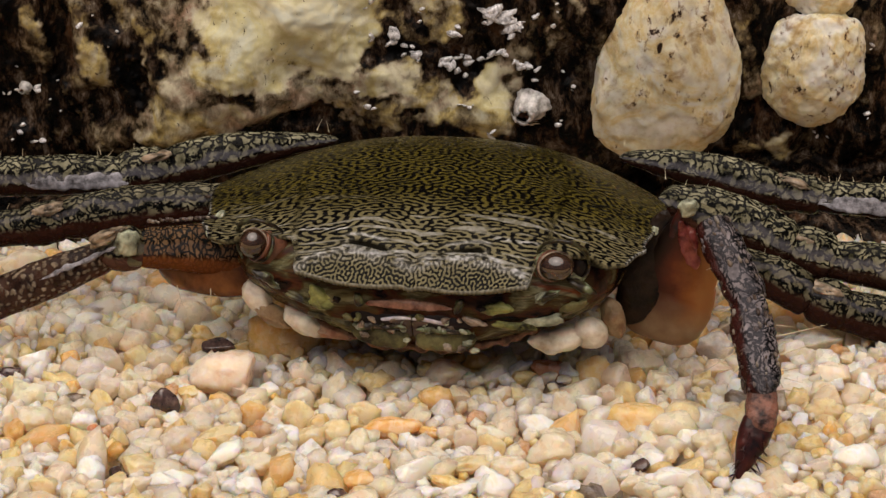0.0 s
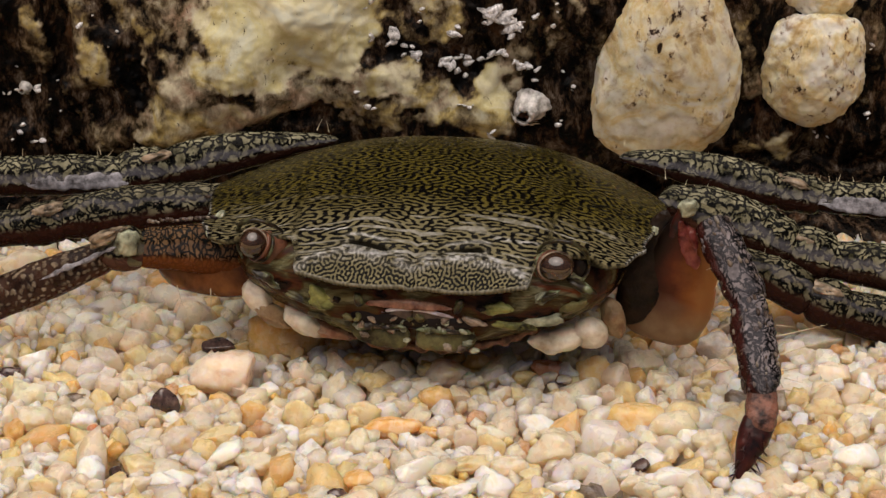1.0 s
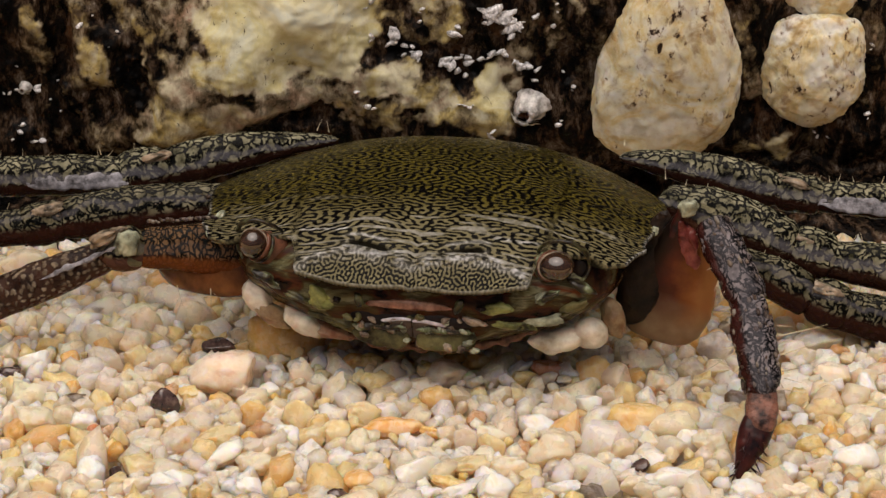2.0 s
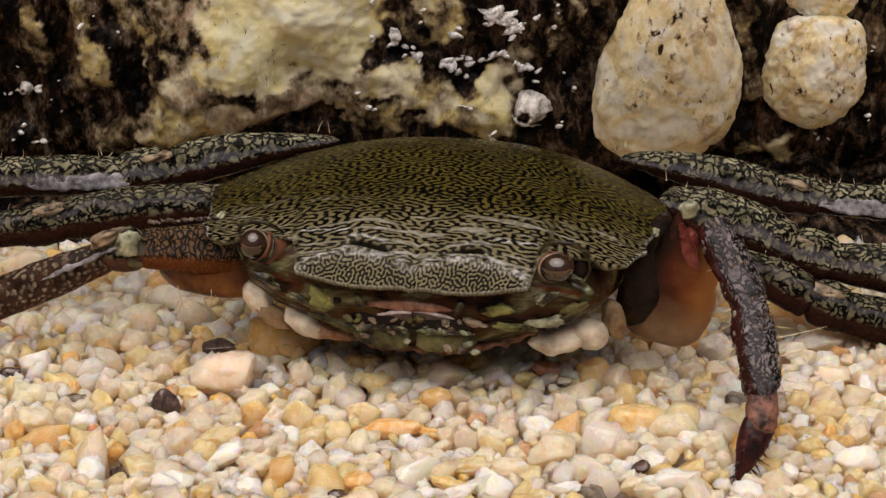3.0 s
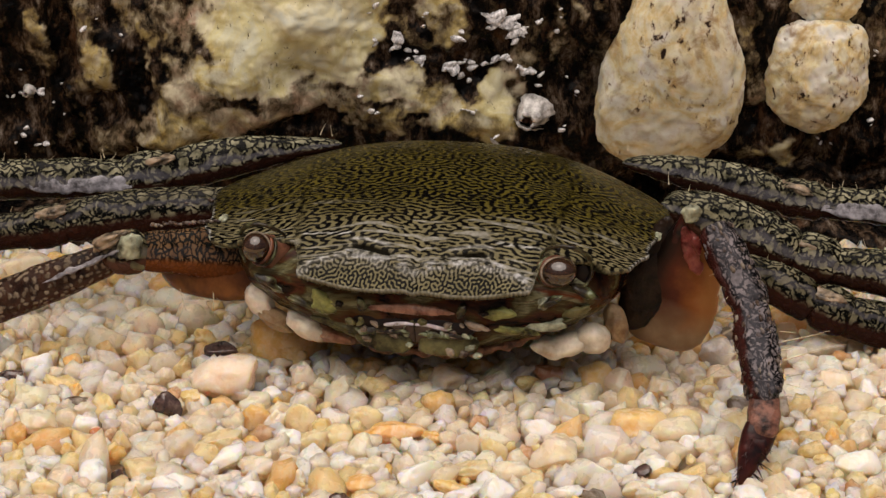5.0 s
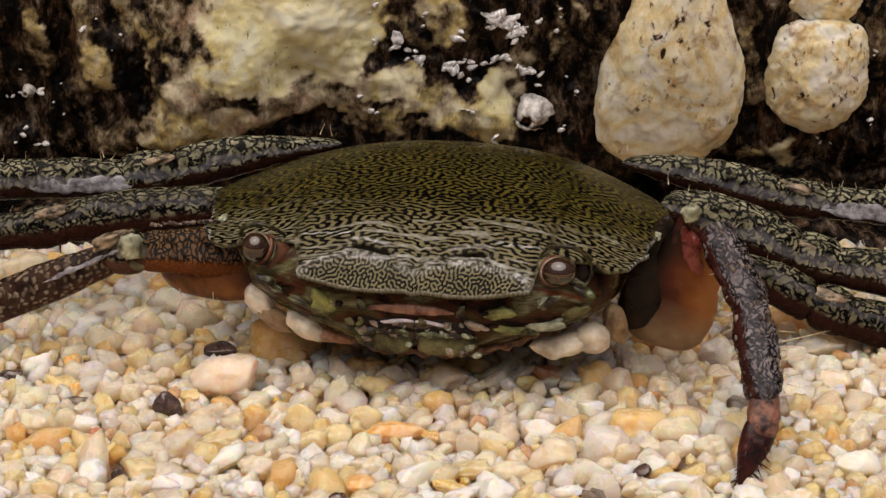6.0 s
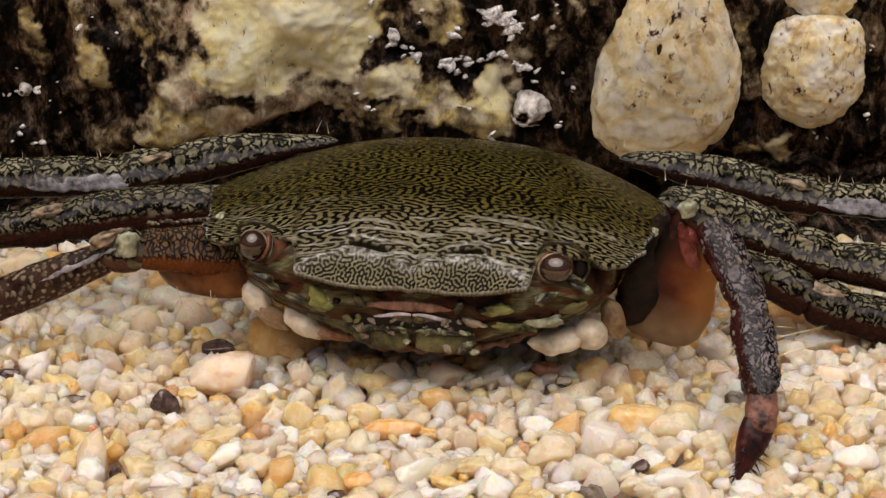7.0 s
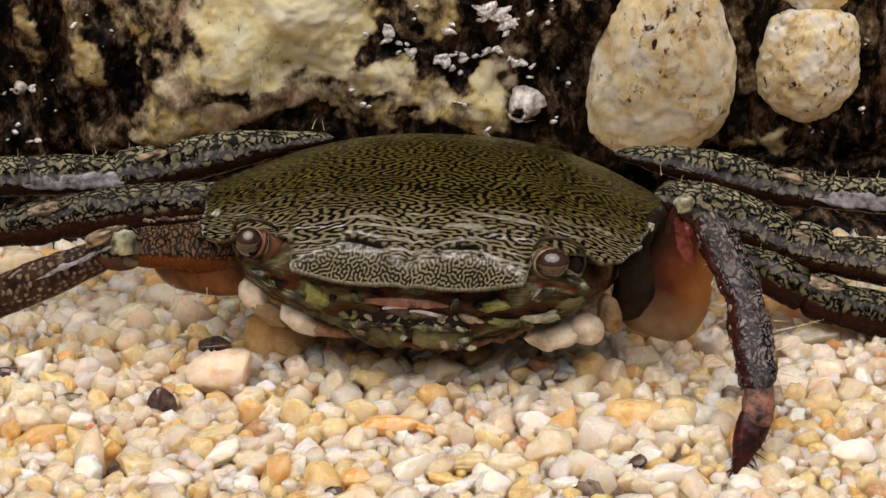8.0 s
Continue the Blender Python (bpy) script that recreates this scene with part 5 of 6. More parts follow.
def flap(sx):
    """A beating mouth flap: a thin curved plate with a pale rim, its origin at its hinge."""
    n, m, v = 22, 10, []
    for side in (0, 1):
        for i in range(m):
            for j in range(n):
                u, h = j / (n - 1), i / (m - 1)
                x = sx * (0.05 + 3.7 * u)
                top = 1.45 * (1 - 0.55 * u ** 2.2)
                y = -0.30 * math.sin(math.pi * 0.5 * h) + 0.45 * u * u + side * 0.12
                v.append((x, y, top * h + 0.04 * math.sin(9 * u)))
    a, s = grid_faces(m, n).tolist(), n * m
    f = a + [[q + s for q in reversed(g)] for g in a]
    top = [(m - 1) * n + j for j in range(n)]
    f += [[p, q, q + s, p + s] for p, q in zip(top, top[1:])]
    ob = part("mouth_flap", mesh_of("mouth_flap", v, f, FLAP), crab, "thin greyish mouth flap with a pale rim")
    n, vv = 24, []
    for i in range(n):
        u = i / (n - 1)
        c = np.array((sx * (0.05 + 3.7 * u), -0.30 + 0.45 * u * u + 0.02, 1.45 * (1 - 0.55 * u ** 2.2) + 0.04 * math.sin(9 * u)))
        r = 0.13 * math.sin(math.pi * min(1, 0.12 + u)) ** 0.7 + 0.02
        for j in range(10):
            g = j * math.tau / 10
            vv.append(c + np.array((0, math.cos(g) * r * 0.6, math.sin(g) * r)))
    part("rim", mesh_of("rim", vv, grid_faces(n, 10, True).tolist() + [list(range(10)), [(n - 1) * 10 + j for j in range(10)]], FLAP_RIM), ob, "lavender-white rim")
    return ob




def jaw_rim():
    """The raised lower edge of the face, from eye to eye under the mouth."""
    n, m, v = 120, 10, []
    for i in range(n):
        t = i / (n - 1) * 2 - 1
        x = 12.6 * math.sin(t * math.pi / 2)
        z = 3.0 + 4.6 * abs(x / 12.6) ** 2.1
        y = -9.9 + 4.6 * abs(x / 12.6) ** 3.2 - 0.35 * (z - 3.0)
        c = np.array((x, y, z))
        r = 0.30 + 0.07 * math.sin(i * 1.7) + 0.05 * math.sin(i * 0.9)
        for j in range(m):
            g = j * math.tau / m
            v.append(c + np.array((0.15 * math.cos(g), math.cos(g), math.sin(g))) * r)
    v = np.array(v)
    v = v + np.outer(0.14 * fbm(v * 2.2, 4, 64), (0, 1, 1))
    part("jaw_rim", mesh_of("jaw_rim", v, grid_faces(n, m, True).tolist() + [list(range(m)), [(n - 1) * m + j for j in range(m)]], RIM_BROWN), crab, "red-brown lower rim of the face")


jaw_rim()
flap_right, flap_left = flap(1), flap(-1)

# ---- stones on the sand that can be told apart ----
PEBBLES = []


def pebble(x, y, w, h, turn, material, label, seed, deep=0.7, facets=6, sink=0.35, rough=0.16):
    """A single stone: w wide, h tall as it lies, turned by `turn` degrees in the sand."""
    v, f = lump(4, (w / 1.9, w * deep / 2 if w < h * 1.4 else h * 0.75, h / 2), seed, rough, facets, 1.8)
    v = v * (1 + 0.05 * fbm(v * 2.2 + seed, 3, seed))[:, None]
    ob = new("pebble", mesh_of("pebble", v, f, material))
    z = h / 2 - sink * h
    ob.matrix_world = pose(x * MM, y * MM, z * MM, -15, turn, 0)
    tagged(ob, label, "pebble", group="stones on the sand")
    PEBBLES.append((x, y, z, w / 2, h / 2))


pebble(-14.9, -5.2, 5.50, 3.00, -8, PINK_QUARTZ, "smooth pinkish-beige quartz pebble, the largest here", 306, facets=6, sink=0.2, rough=0.06)
pebble(-18.9, -8.8, 1.99, 2.11, 10, DARK_STONE, "dark grey rounded pebble half buried in sand", 301)
pebble(-16.1, 0.2, 2.43, 1.87, 0, DARK_STONE, "glossy black stone chip beside a beige pebble", 302)
pebble(-19.9, -2.3, 2.16, 2.16, 0, CLEAR_QUARTZ, "clear whitish round quartz pebble", 303)
pebble(-26.4, -2.1, 1.44, 1.60, 0, ORANGE_QUARTZ, "small orange quartz pebble among the sand grains", 304, facets=1)
pebble(-28.8, -2.3, 2.48, 2.24, 0, WHITE_QUARTZ, "angular white quartz pebble among the sand grains", 305)
pebble(-30.4, -3.7, 1.97, 0.87, 0, DARK_STONE, "flat black stone chip in the sand", 306)
pebble(-27.2, -11.2, 3.17, 2.11, 0, PALE_QUARTZ, "blocky pale quartz pebble among the sand grains", 307)
pebble(-24.2, -11.4, 1.88, 1.35, 0, WHITE_QUARTZ, "bright white quartz chip among the sand grains", 308)
pebble(-22.2, -11.5, 1.43, 1.05, 0, GREY_QUARTZ, "small dark grey pebble among the sand grains", 309)
pebble(-23.1, -12.6, 0.97, 0.89, 0, RED_QUARTZ, "small reddish-brown pebble among the sand grains", 310)
pebble(-20.8, -18.9, 0.86, 1.43, 0, DARK_STONE, "narrow dark stone chip standing in the sand", 311)
pebble(-12.0, -6.6, 1.71, 1.16, -20, WHITE_QUARTZ, "small oval white pebble among the sand grains", 312)
pebble(-3.5, -12.5, 3.88, 1.49, -4, ORANGE_QUARTZ, "long orange quartz pebble among the sand grains", 313, facets=1)
pebble(-0.5, -8.4, 2.23, 2.00, 0, AMBER_QUARTZ, "rounded amber quartz pebble among the sand grains", 314, facets=1)
pebble(-3.7, -4.5, 2.05, 1.97, 0, CLEAR_QUARTZ, "clear white round quartz pebble", 315)
pebble(7.4, -3.6, 2.45, 1.82, 0, RED_QUARTZ, "rough red-orange pebble among the sand grains", 316)
pebble(10.6, -4.4, 2.60, 2.52, 0, OCHRE_QUARTZ, "round tan-orange pebble among the sand grains", 317, facets=1)
pebble(9.9, -9.0, 2.07, 1.84, 0, WHITE_QUARTZ, "bright white rounded pebble among the sand grains", 318)
pebble(12.9, -11.5, 3.92, 2.49, -3, OCHRE_QUARTZ, "long ochre pebble with a worn skin", 319, facets=1)
pebble(7.3, -16.2, 3.94, 2.77, -28, PALE_QUARTZ, "large cream quartz pebble with a grey spot", 320)
pebble(6.2, -12.6, 2.24, 1.72, -8, WHITE_QUARTZ, "translucent white quartz chip among the sand grains", 321)
pebble(12.5, -17.9, 1.65, 0.93, -40, DARK_STONE, "slanting black stone sliver among the sand grains", 322)
pebble(-6.7, -21.5, 1.54, 0.91, 0, DARK_STONE, "dark grey rounded pebble among the sand grains", 323)
pebble(16.1, -11.4, 2.71, 2.26, 20, YELLOW_QUARTZ, "pale yellow angular quartz pebble", 324)
pebble(16.2, -14.2, 1.77, 1.70, 0, WHITE_QUARTZ, "bright white quartz pebble among the sand grains", 325)
pebble(20.1, -6.7, 1.32, 1.63, 0, WHITE_QUARTZ, "small upright white pebble among the sand grains", 326)
pebble(19.6, -0.5, 2.67, 2.67, 0, GREY_QUARTZ, "blue-grey weathered pebble among the sand grains", 327)
pebble(0.2, -4.2, 3.55, 2.21, -18, PINK_QUARTZ, "flat beige angular quartz chip", 328, facets=5)
pebble(-11.6, 0.4, 4.90, 4.24, 0, AMBER_QUARTZ, "large brown amber pebble beneath the crab", 329, facets=1)
pebble(-14.2, -16.7, 3.19, 1.60, -32, WHITE_QUARTZ, "long white quartz chip among the sand grains", 330)
pebble(-9.6, -11.3, 2.34, 2.64, 0, YELLOW_QUARTZ, "yellow quartz pebble among the sand grains", 331)
pebble(-12.7, -10.8, 1.74, 2.27, 0, AMBER_QUARTZ, "amber quartz pebble with dark pits", 332, facets=1)
pebble(-7.0, -13.6, 2.15, 1.93, 0, YELLOW_QUARTZ, "pale yellow rounded pebble among the sand grains", 333)
pebble(0.8, -11.8, 1.35, 1.35, 0, CLEAR_QUARTZ, "small clear quartz pebble among the sand grains", 334)
pebble(1.5, -14.2, 1.62, 1.70, 20, CLEAR_QUARTZ, "clear quartz chip among the sand grains", 335)
pebble(11.6, -15.5, 1.54, 1.54, 0, CLEAR_QUARTZ, "clear white round quartz pebble", 336)
pebble(27.3, 1.1, 3.91, 1.79, 8, CLEAR_QUARTZ, "broad flat clear quartz stone", 337)
pebble(25.3, 5.5, 3.35, 2.52, 0, AMBER_QUARTZ, "amber stone behind the front leg among the sand grains", 338, facets=1)
pebble(-33.1, 15.3, 4.26, 2.75, 0, PALE_QUARTZ, "broad cream quartz pebble among the sand grains", 339)
pebble(-5.5, -10.6, 2.27, 1.74, 0, YELLOW_QUARTZ, "pale yellow quartz pebble among the sand grains", 340)
pebble(27.2, -4.2, 2.60, 1.81, 0, PINK_QUARTZ, "pinkish quartz pebble with a red stain", 341, facets=5)
pebble(3.2, -15.2, 1.91, 1.91, 0, YELLOW_QUARTZ, "yellow quartz pebble with an orange side", 342)
pebble(-18.8, 6.7, 2.62, 2.19, 0, PINK_QUARTZ, "rose-beige rounded pebble among the sand grains", 343, facets=5)
pebble(-21.1, 12.1, 3.48, 2.18, 0, AMBER_QUARTZ, "amber pebble beneath the crab", 344, facets=1)
pebble(22.7, -13.0, 1.49, 1.26, 0, AMBER_QUARTZ, "small amber pebble among the sand grains", 345, facets=1)
pebble(25.6, -13.1, 0.97, 1.49, 0, ORANGE_QUARTZ, "small upright orange pebble among the sand grains", 346, facets=1)
pebble(28.4, -10.1, 2.73, 1.52, 0, PALE_QUARTZ, "pale oval quartz pebble among the sand grains", 347)
pebble(26.5, -17.3, 2.75, 2.39, 0, WHITE_QUARTZ, "broad white quartz pebble among the sand grains", 348)
pebble(19.4, -20.1, 2.13, 1.56, 0, PALE_QUARTZ, "pale rounded pebble among the sand grains", 349)
pebble(18.1, 1.3, 2.29, 3.03, 0, AMBER_QUARTZ, "amber pebble beneath the leg", 350, facets=1)
pebble(-5.3, -19.7, 1.99, 1.28, 0, ORANGE_QUARTZ, "flat orange chip among the sand grains", 351, facets=1)
pebble(-16.9, -20.1, 2.34, 1.70, 0, WHITE_QUARTZ, "milky white pebble among the sand grains", 352)
pebble(-22.4, -19.1, 2.00, 2.14, 0, WHITE_QUARTZ, "milky white pebble among the sand grains", 353)
pebble(-1.0, -2.2, 2.00, 1.76, 0, PINK_QUARTZ, "rose-grey pebble among the sand grains", 354, facets=5)
pebble(14.2, -2.7, 2.63, 1.99, 0, CLEAR_QUARTZ, "clear lumpy quartz pebble among the sand grains", 355)


# single grains that stand out by their colour and size
STONES = {
    "white": (WHITE_QUARTZ, "milky white quartz grain on the wet sand"), "clear": (CLEAR_QUARTZ, "clear glassy quartz grain on the wet sand"),
    "pale": (PALE_QUARTZ, "pale cream quartz grain on the wet sand"), "yellow": (YELLOW_QUARTZ, "pale yellow quartz grain on the wet sand"),
    "amber": (AMBER_QUARTZ, "amber quartz grain on the wet sand"), "ochre": (OCHRE_QUARTZ, "ochre brown grain on the wet sand"),
    "orange": (ORANGE_QUARTZ, "orange quartz grain on the wet sand"), "pink": (PINK_QUARTZ, "pinkish beige quartz grain on the wet sand"),
    "grey": (GREY_QUARTZ, "grey stone grain on the wet sand")}


def stone(x, y, w, h, kind):
    material, label = STONES[kind]
    pebble(x, y, w, h, (x * 37 + y * 11) % 50 - 25, material, label, 500 + len(PEBBLES), 0.8, 7, 0.36, 0.34)


stone(-31.1, 0.1, 1.90, 0.73, "white")
stone(-29.9, -6.0, 1.46, 1.49, "yellow")
stone(-27.2, -6.9, 1.62, 1.63, "clear")
stone(-27.1, -15.3, 0.92, 1.47, "pale")
stone(-24.7, -14.9, 1.00, 0.96, "amber")
stone(-25.4, -16.9, 1.89, 1.16, "white")
stone(-27.7, -17.8, 2.26, 1.52, "pale")
stone(-26.1, -19.0, 1.57, 0.93, "white")
stone(-22.2, -18.8, 1.94, 1.80, "white")
stone(-23.3, -19.0, 0.93, 0.90, "pale")
stone(-19.5, -17.8, 2.82, 1.81, "yellow")
stone(-19.3, -20.5, 1.84, 1.28, "pink")
stone(-17.5, -20.2, 2.22, 1.60, "white")
stone(-17.3, -14.4, 2.31, 2.04, "clear")
stone(-18.1, -11.4, 1.10, 1.36, "white")
stone(-19.3, -14.9, 2.49, 1.03, "pale")
stone(-20.8, -12.2, 1.95, 1.50, "clear")
stone(-14.7, -13.7, 3.09, 1.67, "yellow")
stone(-10.2, -13.9, 1.93, 2.04, "white")
stone(-11.4, -10.9, 1.77, 1.36, "pink")
stone(-11.9, -17.7, 3.01, 1.81, "pale")
stone(-14.2, -19.0, 1.86, 1.08, "pale")
stone(-12.2, -20.8, 1.84, 1.59, "white")
stone(-9.4, -19.3, 1.12, 1.43, "pale")
stone(-15.3, -9.5, 1.59, 1.53, "clear")
stone(-17.0, -9.1, 1.20, 1.23, "clear")
stone(-16.3, -11.8, 2.35, 1.51, "clear")
stone(-22.1, -4.7, 2.05, 1.26, "pale")
stone(-23.1, -6.7, 2.03, 1.95, "clear")
stone(-23.8, -2.3, 2.50, 2.00, "clear")
stone(-21.7, -1.9, 2.17, 2.01, "yellow")
stone(-21.2, 2.0, 1.71, 1.23, "yellow")
stone(-17.4, -7.1, 1.62, 1.17, "ochre")
stone(-19.8, -6.2, 2.03, 1.17, "clear")
stone(-12.0, -3.5, 0.99, 1.35, "white")
stone(-25.6, -6.2, 1.30, 1.33, "orange")
stone(-24.5, -9.1, 1.60, 1.53, "pale")
stone(-21.3, -13.9, 1.62, 1.49, "yellow")
stone(-28.9, -12.2, 1.64, 2.40, "pink")
stone(-25.1, -20.7, 1.84, 1.42, "yellow")
stone(-16.4, -21.3, 1.10, 0.92, "yellow")
stone(-14.7, -20.1, 1.48, 1.28, "pale")
stone(-9.8, -4.4, 1.85, 2.37, "pink")
stone(-8.9, -2.3, 1.42, 1.52, "white")
stone(-7.9, -1.1, 1.26, 1.29, "pale")
stone(-7.5, -6.9, 1.54, 2.26, "pale")
stone(-6.3, -2.0, 1.88, 1.77, "amber")
stone(-5.7, -5.1, 1.72, 1.42, "yellow")
stone(-2.5, -3.7, 1.32, 1.59, "pale")
stone(-1.6, -6.0, 2.24, 1.33, "pink")
stone(-1.7, -9.7, 1.35, 0.92, "yellow")
stone(-2.8, -9.2, 1.59, 1.38, "clear")
stone(-5.5, -10.6, 2.21, 1.75, "yellow")
stone(-6.9, -13.5, 1.78, 1.86, "yellow")
stone(-8.9, -13.9, 2.32, 1.71, "yellow")
stone(-5.6, -15.0, 2.11, 2.06, "pale")
stone(-3.6, -15.3, 1.72, 1.03, "grey")
stone(-2.4, -14.5, 1.23, 1.48, "white")
stone(-0.8, -12.9, 1.63, 0.90, "orange")
stone(-0.4, -11.1, 1.02, 0.76, "white")
stone(2.1, -9.5, 1.07, 1.53, "clear")
stone(2.8, -8.8, 1.08, 1.38, "clear")
stone(3.8, -7.8, 2.01, 1.32, "pale")
stone(3.4, -4.8, 2.25, 1.77, "clear")
stone(1.7, -4.9, 1.23, 1.10, "pale")
stone(5.1, -7.8, 1.13, 1.62, "yellow")
stone(4.2, -11.7, 1.96, 1.70, "clear")
stone(3.1, -13.7, 2.32, 1.71, "pale")
stone(8.1, -9.7, 1.83, 2.06, "pale")
stone(5.2, -3.8, 1.90, 1.43, "grey")
stone(1.7, -17.8, 2.33, 1.52, "yellow")
stone(-0.7, -16.1, 1.90, 1.17, "pale")
stone(-4.7, -17.7, 1.88, 1.66, "pale")
stone(-6.7, -17.1, 1.70, 1.82, "white")
stone(-7.7, -18.9, 1.57, 1.44, "yellow")
stone(-1.9, -18.8, 2.99, 2.08, "white")
stone(0.3, -20.1, 2.59, 1.00, "ochre")
stone(2.7, -18.9, 1.72, 1.08, "white")
stone(4.2, -17.8, 3.01, 1.63, "pale")
stone(1.0, -21.1, 2.35, 1.41, "white")
stone(3.1, -21.0, 2.21, 1.98, "white")
stone(5.6, -19.3, 1.56, 1.14, "yellow")
stone(7.8, -20.5, 2.21, 0.85, "white")
stone(6.3, -21.6, 1.90, 1.06, "yellow")
stone(-5.1, -21.4, 2.20, 1.13, "yellow")
stone(-7.9, -21.7, 1.83, 1.27, "pale")
stone(-2.9, -21.6, 1.83, 1.13, "pale")
stone(-1.1, -21.4, 2.20, 1.13, "white")
stone(13.3, -2.0, 2.50, 1.69, "clear")
stone(15.2, -2.5, 1.25, 1.12, "clear")
stone(17.5, -3.5, 2.32, 1.83, "clear")
stone(15.1, -5.7, 2.85, 1.80, "pale")
stone(18.1, -8.0, 1.81, 1.16, "yellow")
stone(13.7, -14.5, 1.77, 1.33, "pale")
stone(13.7, -17.1, 1.89, 1.64, "white")
stone(10.4, -17.1, 1.29, 1.16, "pale")
stone(18.4, -9.7, 1.27, 1.91, "white")
stone(19.5, -11.4, 2.20, 2.12, "yellow")
stone(17.8, -15.0, 2.53, 2.06, "pale")
stone(14.8, -19.9, 4.08, 1.50, "white")
stone(12.9, -21.1, 1.84, 1.55, "pale")
stone(19.0, -21.1, 2.21, 1.48, "white")
stone(22.2, -21.4, 1.91, 1.41, "pink")
stone(22.0, -18.6, 1.27, 1.51, "white")
stone(24.0, -14.1, 1.16, 1.26, "white")
stone(24.6, -15.9, 1.91, 0.95, "ochre")
stone(27.0, -20.7, 1.84, 1.56, "yellow")
stone(24.1, -17.8, 1.73, 1.30, "clear")
stone(25.7, -10.1, 2.06, 2.21, "yellow")
stone(25.9, -6.9, 1.62, 1.79, "pale")
stone(23.9, -11.2, 1.57, 1.06, "white")
stone(23.9, -7.1, 1.21, 1.09, "clear")
stone(25.8, -1.6, 1.76, 1.69, "clear")
stone(29.2, -6.2, 1.71, 1.64, "white")
stone(27.4, -13.4, 1.94, 1.57, "pale")
stone(27.7, -15.5, 1.53, 1.18, "pale")
stone(31.0, -1.6, 1.34, 1.69, "clear")
stone(28.8, -11.1, 1.18, 1.14, "white")
stone(21.6, -16.1, 1.52, 1.46, "pale")
stone(16.3, -20.7, 1.47, 1.42, "yellow")
stone(12.3, -3.7, 1.65, 1.43, "pale")
stone(9.1, -2.3, 1.50, 1.20, "clear")
stone(11.3, -7.8, 1.61, 1.55, "clear")
stone(-13.8, -6.9, 1.62, 1.40, "pale")
stone(-14.2, -10.4, 1.42, 1.52, "clear")
stone(-21.8, -20.7, 1.47, 1.28, "pale")
stone(-25.6, -9.5, 1.59, 1.38, "clear")
stone(-12.5, -15.3, 1.68, 1.47, "clear")

# Amber and ochre stones added to put warm glow into the shaded sand.
stone(-10.7, -0.6, 2.37, 1.90, "amber")
stone(-7.5, 0.3, 1.98, 1.58, "amber")
stone(-5.2, -2.3, 1.82, 1.58, "amber")
stone(-0.9, -3.7, 2.05, 1.42, "ochre")
stone(2.6, -2.5, 2.05, 1.50, "amber")
stone(4.9, -1.8, 1.66, 1.26, "ochre")
stone(14.1, 0.3, 2.05, 1.58, "ochre")
stone(-14.6, 0.3, 1.74, 1.34, "amber")
stone(-9.2, 1.5, 1.58, 1.34, "orange")
stone(-17.5, 2.5, 1.82, 1.42, "ochre")
stone(-3.4, -1.6, 1.58, 1.19, "ochre")
stone(0.6, -1.8, 1.74, 1.19, "amber")


# ---- loose sand grains, dropped one on another ----
def broken_grain(seed, corners=13, soft=0.2):
    """A broken, then worn grain: the hull of a few corners with its edges rounded."""
    rng = np.random.RandomState(seed)
    q = rng.normal(size=(corners, 3))
    q = q / np.linalg.norm(q, axis=1)[:, None] * rng.uniform(0.85, 1.12, (corners, 1))
    bm = bmesh.new()
    for c in q:
        bm.verts.new(c)
    out = bmesh.ops.convex_hull(bm, input=bm.verts)
    bmesh.ops.delete(bm, geom=[g for g in set(out["geom_interior"] + out["geom_unused"]) if isinstance(g, bmesh.types.BMVert)], context="VERTS")
    bmesh.ops.dissolve_limit(bm, angle_limit=0.35, verts=bm.verts, edges=bm.edges)
    bmesh.ops.bevel(bm, geom=list(bm.edges), offset=soft * rng.uniform(0.6, 1.5), segments=2, profile=0.5, affect="EDGES", clamp_overlap=True)
    bmesh.ops.triangulate(bm, faces=bm.faces)
    bm.verts.index_update()
    v = np.array([x.co[:] for x in bm.verts])
    f = np.array([[x.index for x in g.verts] for g in bm.faces])
    bm.free()
    v = v * (1 + 0.05 * fbm(v * 1.7 + seed, 3, seed))[:, None]
    return v * 1.12, f


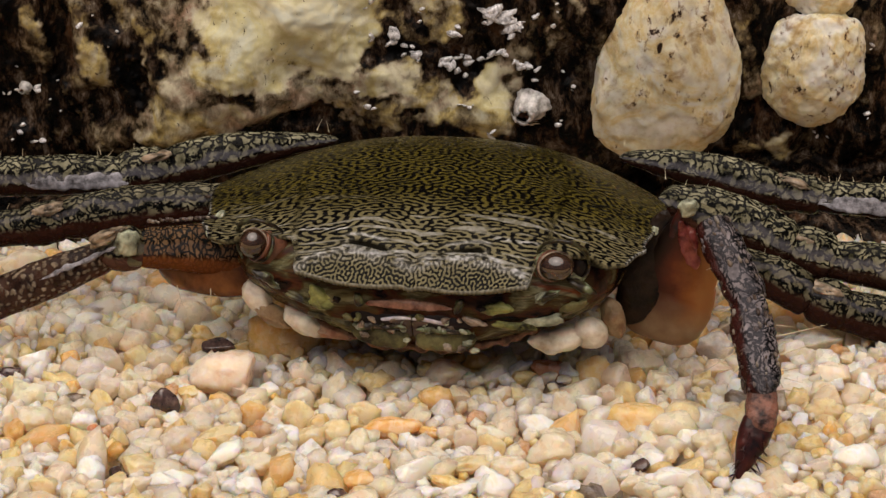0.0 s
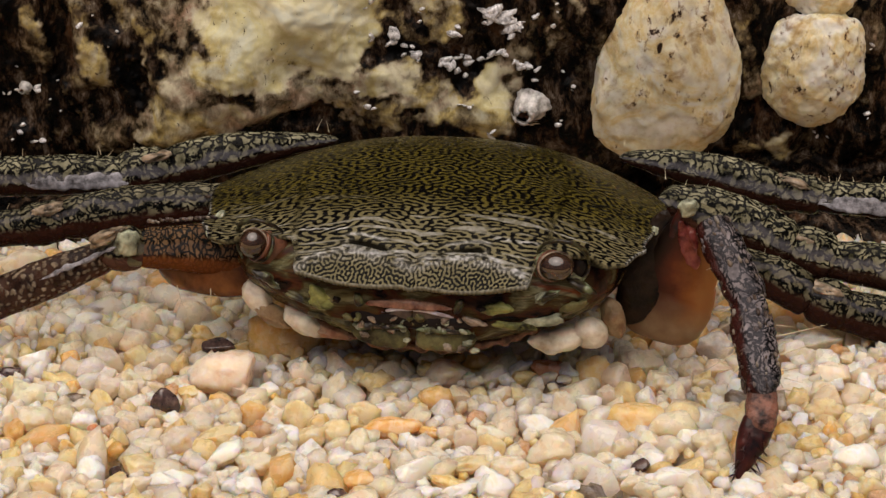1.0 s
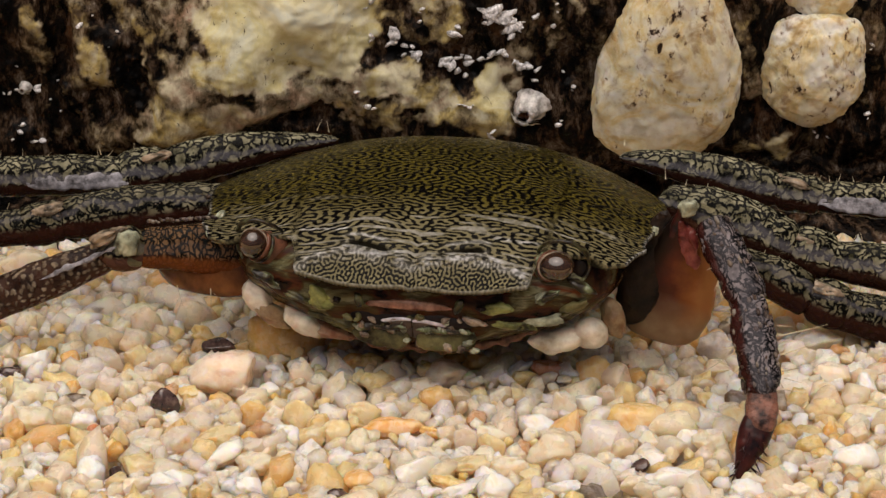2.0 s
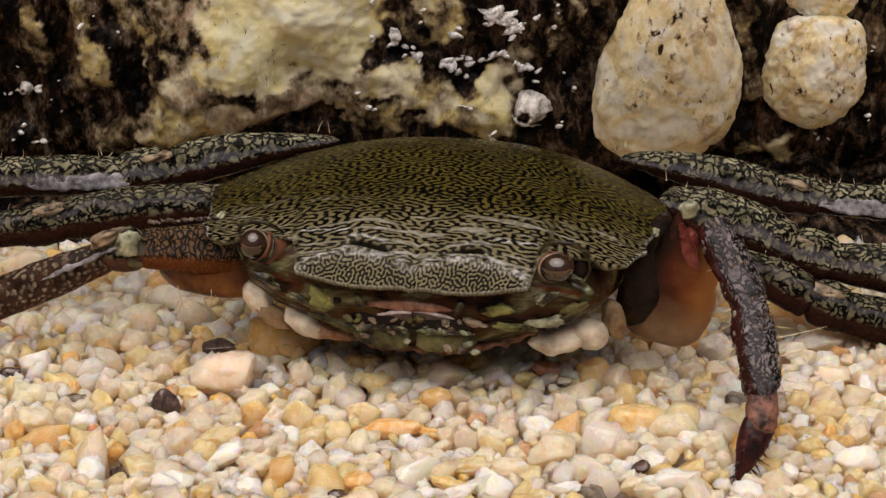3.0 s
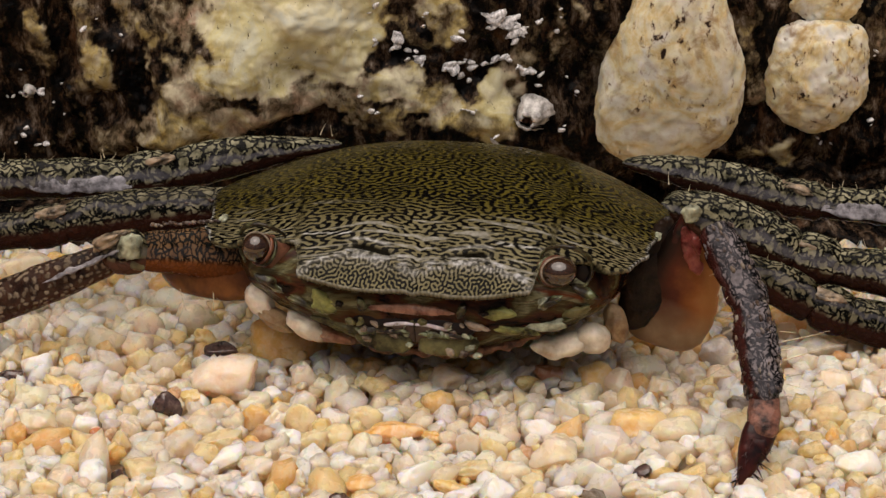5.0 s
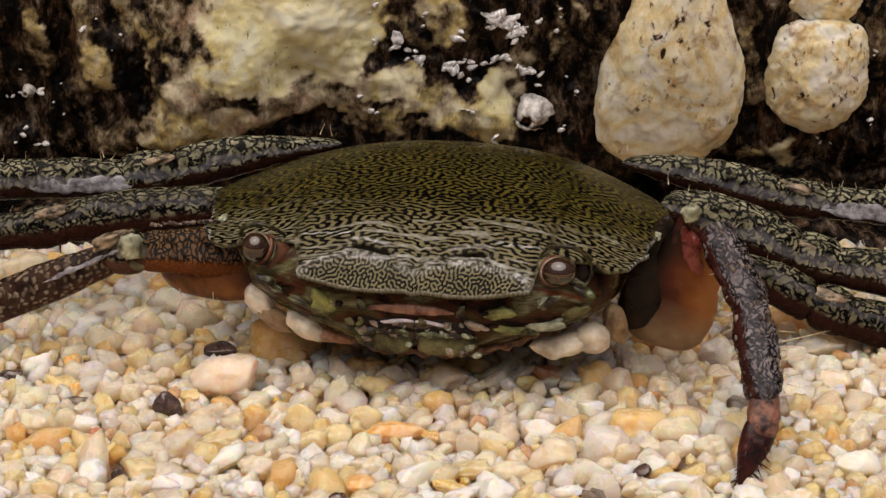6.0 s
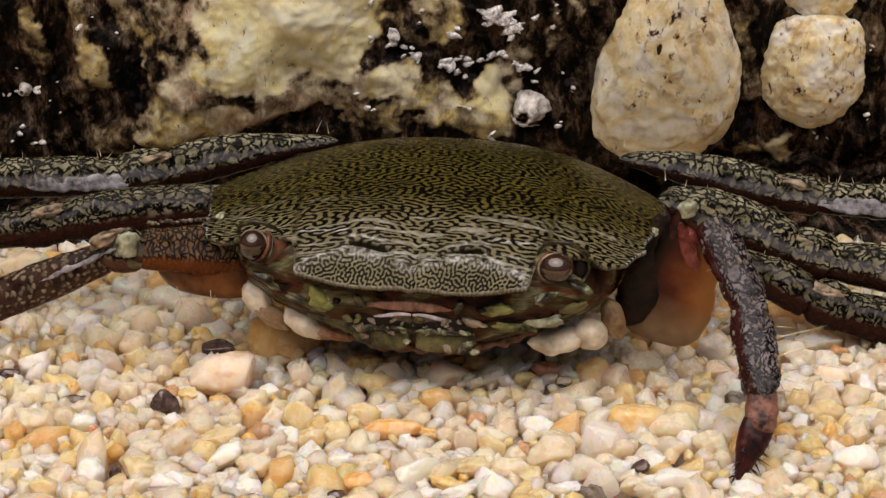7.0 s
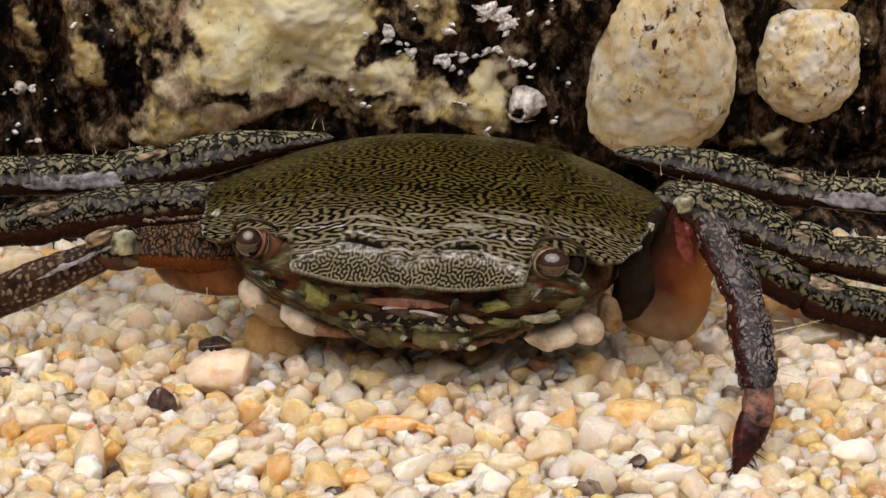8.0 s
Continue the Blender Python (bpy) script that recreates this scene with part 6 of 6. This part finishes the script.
def build_sand():
    rng = np.random.RandomState(7)
    x0, x1, y0, y1, cell = -44.0, 44.0, -34.0, 30.0, 0.25
    nx, ny = int((x1 - x0) / cell), int((y1 - y0) / cell)
    top = np.full((ny, nx), -2.6)
    shapes = [broken_grain(400 + i, 14 + i % 12) for i in range(12)] + [lump(2, (1.06, 1.06, 1.06), 200 + i, 0.52, 4, 2.5) for i in range(24)]
    peb = np.array([(p[0], p[1], max(p[3], 0.6), p[4]) for p in PEBBLES])
    grains, total = [], 34000
    for g in range(total):
        r = float(np.clip(rng.lognormal(-0.14, 0.30), 0.45, 1.5)) * (0.98 if g < total * 0.3 else 0.78 if g < total * 0.55 else 0.54)
        best = None
        for _ in range(5):
            x, y = rng.uniform(x0 + 2, x1 - 2), rng.uniform(y0 + 2, y1 - 2)
            i, j, n = int((y - y0) / cell), int((x - x0) / cell), max(1, int(r * 0.55 / cell))
            z = top[i - n:i + n + 1, j - n:j + n + 1].max()
            if best is None or z < best[0]:
                best = (z, x, y, i, j)
        z, x, y, i, j = best
        flat = rng.uniform(0.68, 1.0)
        zc = z + r * flat * 0.55
        if zc > 0.35:
            continue
        if np.any(((peb[:, 0] - x) / (peb[:, 2] + 0.35 * r)) ** 2 + ((peb[:, 1] - y) / (peb[:, 2] * 0.8 + 0.35 * r)) ** 2 < 1) and zc > -1.0:
            continue
        n = int(r / cell) + 1
        ii, jj = np.mgrid[i - n:i + n + 1, j - n:j + n + 1]
        ok = (ii >= 0) & (ii < ny) & (jj >= 0) & (jj < nx)
        ii, jj = ii[ok], jj[ok]
        d2 = ((jj - j) ** 2 + (ii - i) ** 2) * cell * cell / (r * r)
        inn = d2 < 1
        high = zc + r * flat
        top[ii[inn], jj[inn]] = np.maximum(top[ii[inn], jj[inn]], zc + r * flat * np.sqrt(1 - d2[inn]))
        turn = np.array(Euler((rng.uniform(-0.6, 0.6), rng.uniform(-0.6, 0.6), rng.uniform(0, 6.28))).to_matrix())
        size = np.array((r * rng.uniform(0.95, 1.35), r * rng.uniform(0.8, 1.05), r * flat))
        grains.append((rng.randint(len(shapes)), turn, size, np.array((x, y, zc)), (i, j, high)))
    # the uncovered grains of the open stretch before the crab stand alone; the rest stay joined
    bare = [k for k, g in enumerate(grains) if top[g[4][0], g[4][1]] < g[4][2] + 0.2 and abs(g[3][0]) < 31 and -24 < g[3][1] < -2]
    bare = set(sorted(bare, key=lambda k: -grains[k][2][0])[:300])
    alone = [mesh_of("quartz_grain", v, f, GRAIN) for v, f in shapes]
    verts, all_faces, k = [], [], 0
    for n, (kind, turn, size, at, _) in enumerate(grains):
        if n in bare:
            ob = new("quartz_grain", alone[kind])
            ob.parent = ground
            ob.matrix_world = Matrix.Translation(Vector(at * MM)) @ Matrix(turn.tolist()).to_4x4() @ Matrix.Diagonal((*size, 1))
            continue
        v, f = shapes[kind]
        verts.append((v * size) @ turn.T + at)
        all_faces.append(f + k)
        k += len(v)
    sand = new("sand_grains", mesh_of("sand_grains", np.concatenate(verts), np.concatenate(all_faces), SAND))
    tagged(sand, "coarse wet quartz sand grains in cream, yellow and amber", "sand", kind="stuff")


build_sand()


def motions():
    """The mouth flaps beat: rise and fall, each in its own time."""
    hinge_right, hinge_left = (0.0, -11.75, 4.1), (0.0, -11.75, 4.1)

    def at(hinge, up):
        return pose(hinge[0] * MM, (hinge[1] + 0.05 - 0.10 * up) * MM, (hinge[2] + 1.15 * up) * MM, 10 - 14 * up, 0, 0)

    beats = (
        "0.0 5 5|0.1 10 10|0.2 7 7|0.3 0 4|0.4 5 5|0.5 5 10|0.6 0 0|0.7 0 0|0.8 0 1|0.9 1 1|1.0 10 10|1.1 0 0|1.2 0 0|1.3 0 0|1.4 13 13|1.5 6 6|1.6 0 0|1.7 8 8|"
        "1.9 0 0|2.1 9 8|2.25 0 1|2.45 8 8|2.65 1 0|2.8 4 4|2.9 10 9|3.0 9 10|3.1 0 0|3.2 4 1|3.3 5 2|3.4 0 0|3.5 0 0|3.6 0 4|3.7 0 0|3.8 5 0|3.9 9 9|4.0 10 9|"
        "4.1 6 6|4.2 0 0|4.3 0 0|4.4 3 4|4.5 8 8|4.6 12 12|4.7 7 6|4.9 0 0|5.1 9 9|5.25 1 0|5.45 8 9|5.6 0 0|5.8 0 0|5.9 7 7|6.0 6 6|6.1 0 0|6.2 10 10|6.3 5 0|"
        "6.4 5 5|6.5 0 0|6.6 1 2|6.7 2 2|6.8 0 0|6.9 9 9|7.0 8 8|7.1 2 5|7.2 8 1|7.3 0 0|7.4 1 1|7.5 0 0|7.6 0 0|7.7 0 0|7.8 6 6|7.9 5 5|8.0 10 8")
    rows = [[float(q) for q in b.split()] for b in beats.split("|")]
    walk(flap_left, [(t, at(hinge_left, a / 10)) for t, a, b in rows])
    walk(flap_right, [(t, at(hinge_right, b / 10)) for t, a, b in rows])


motions()
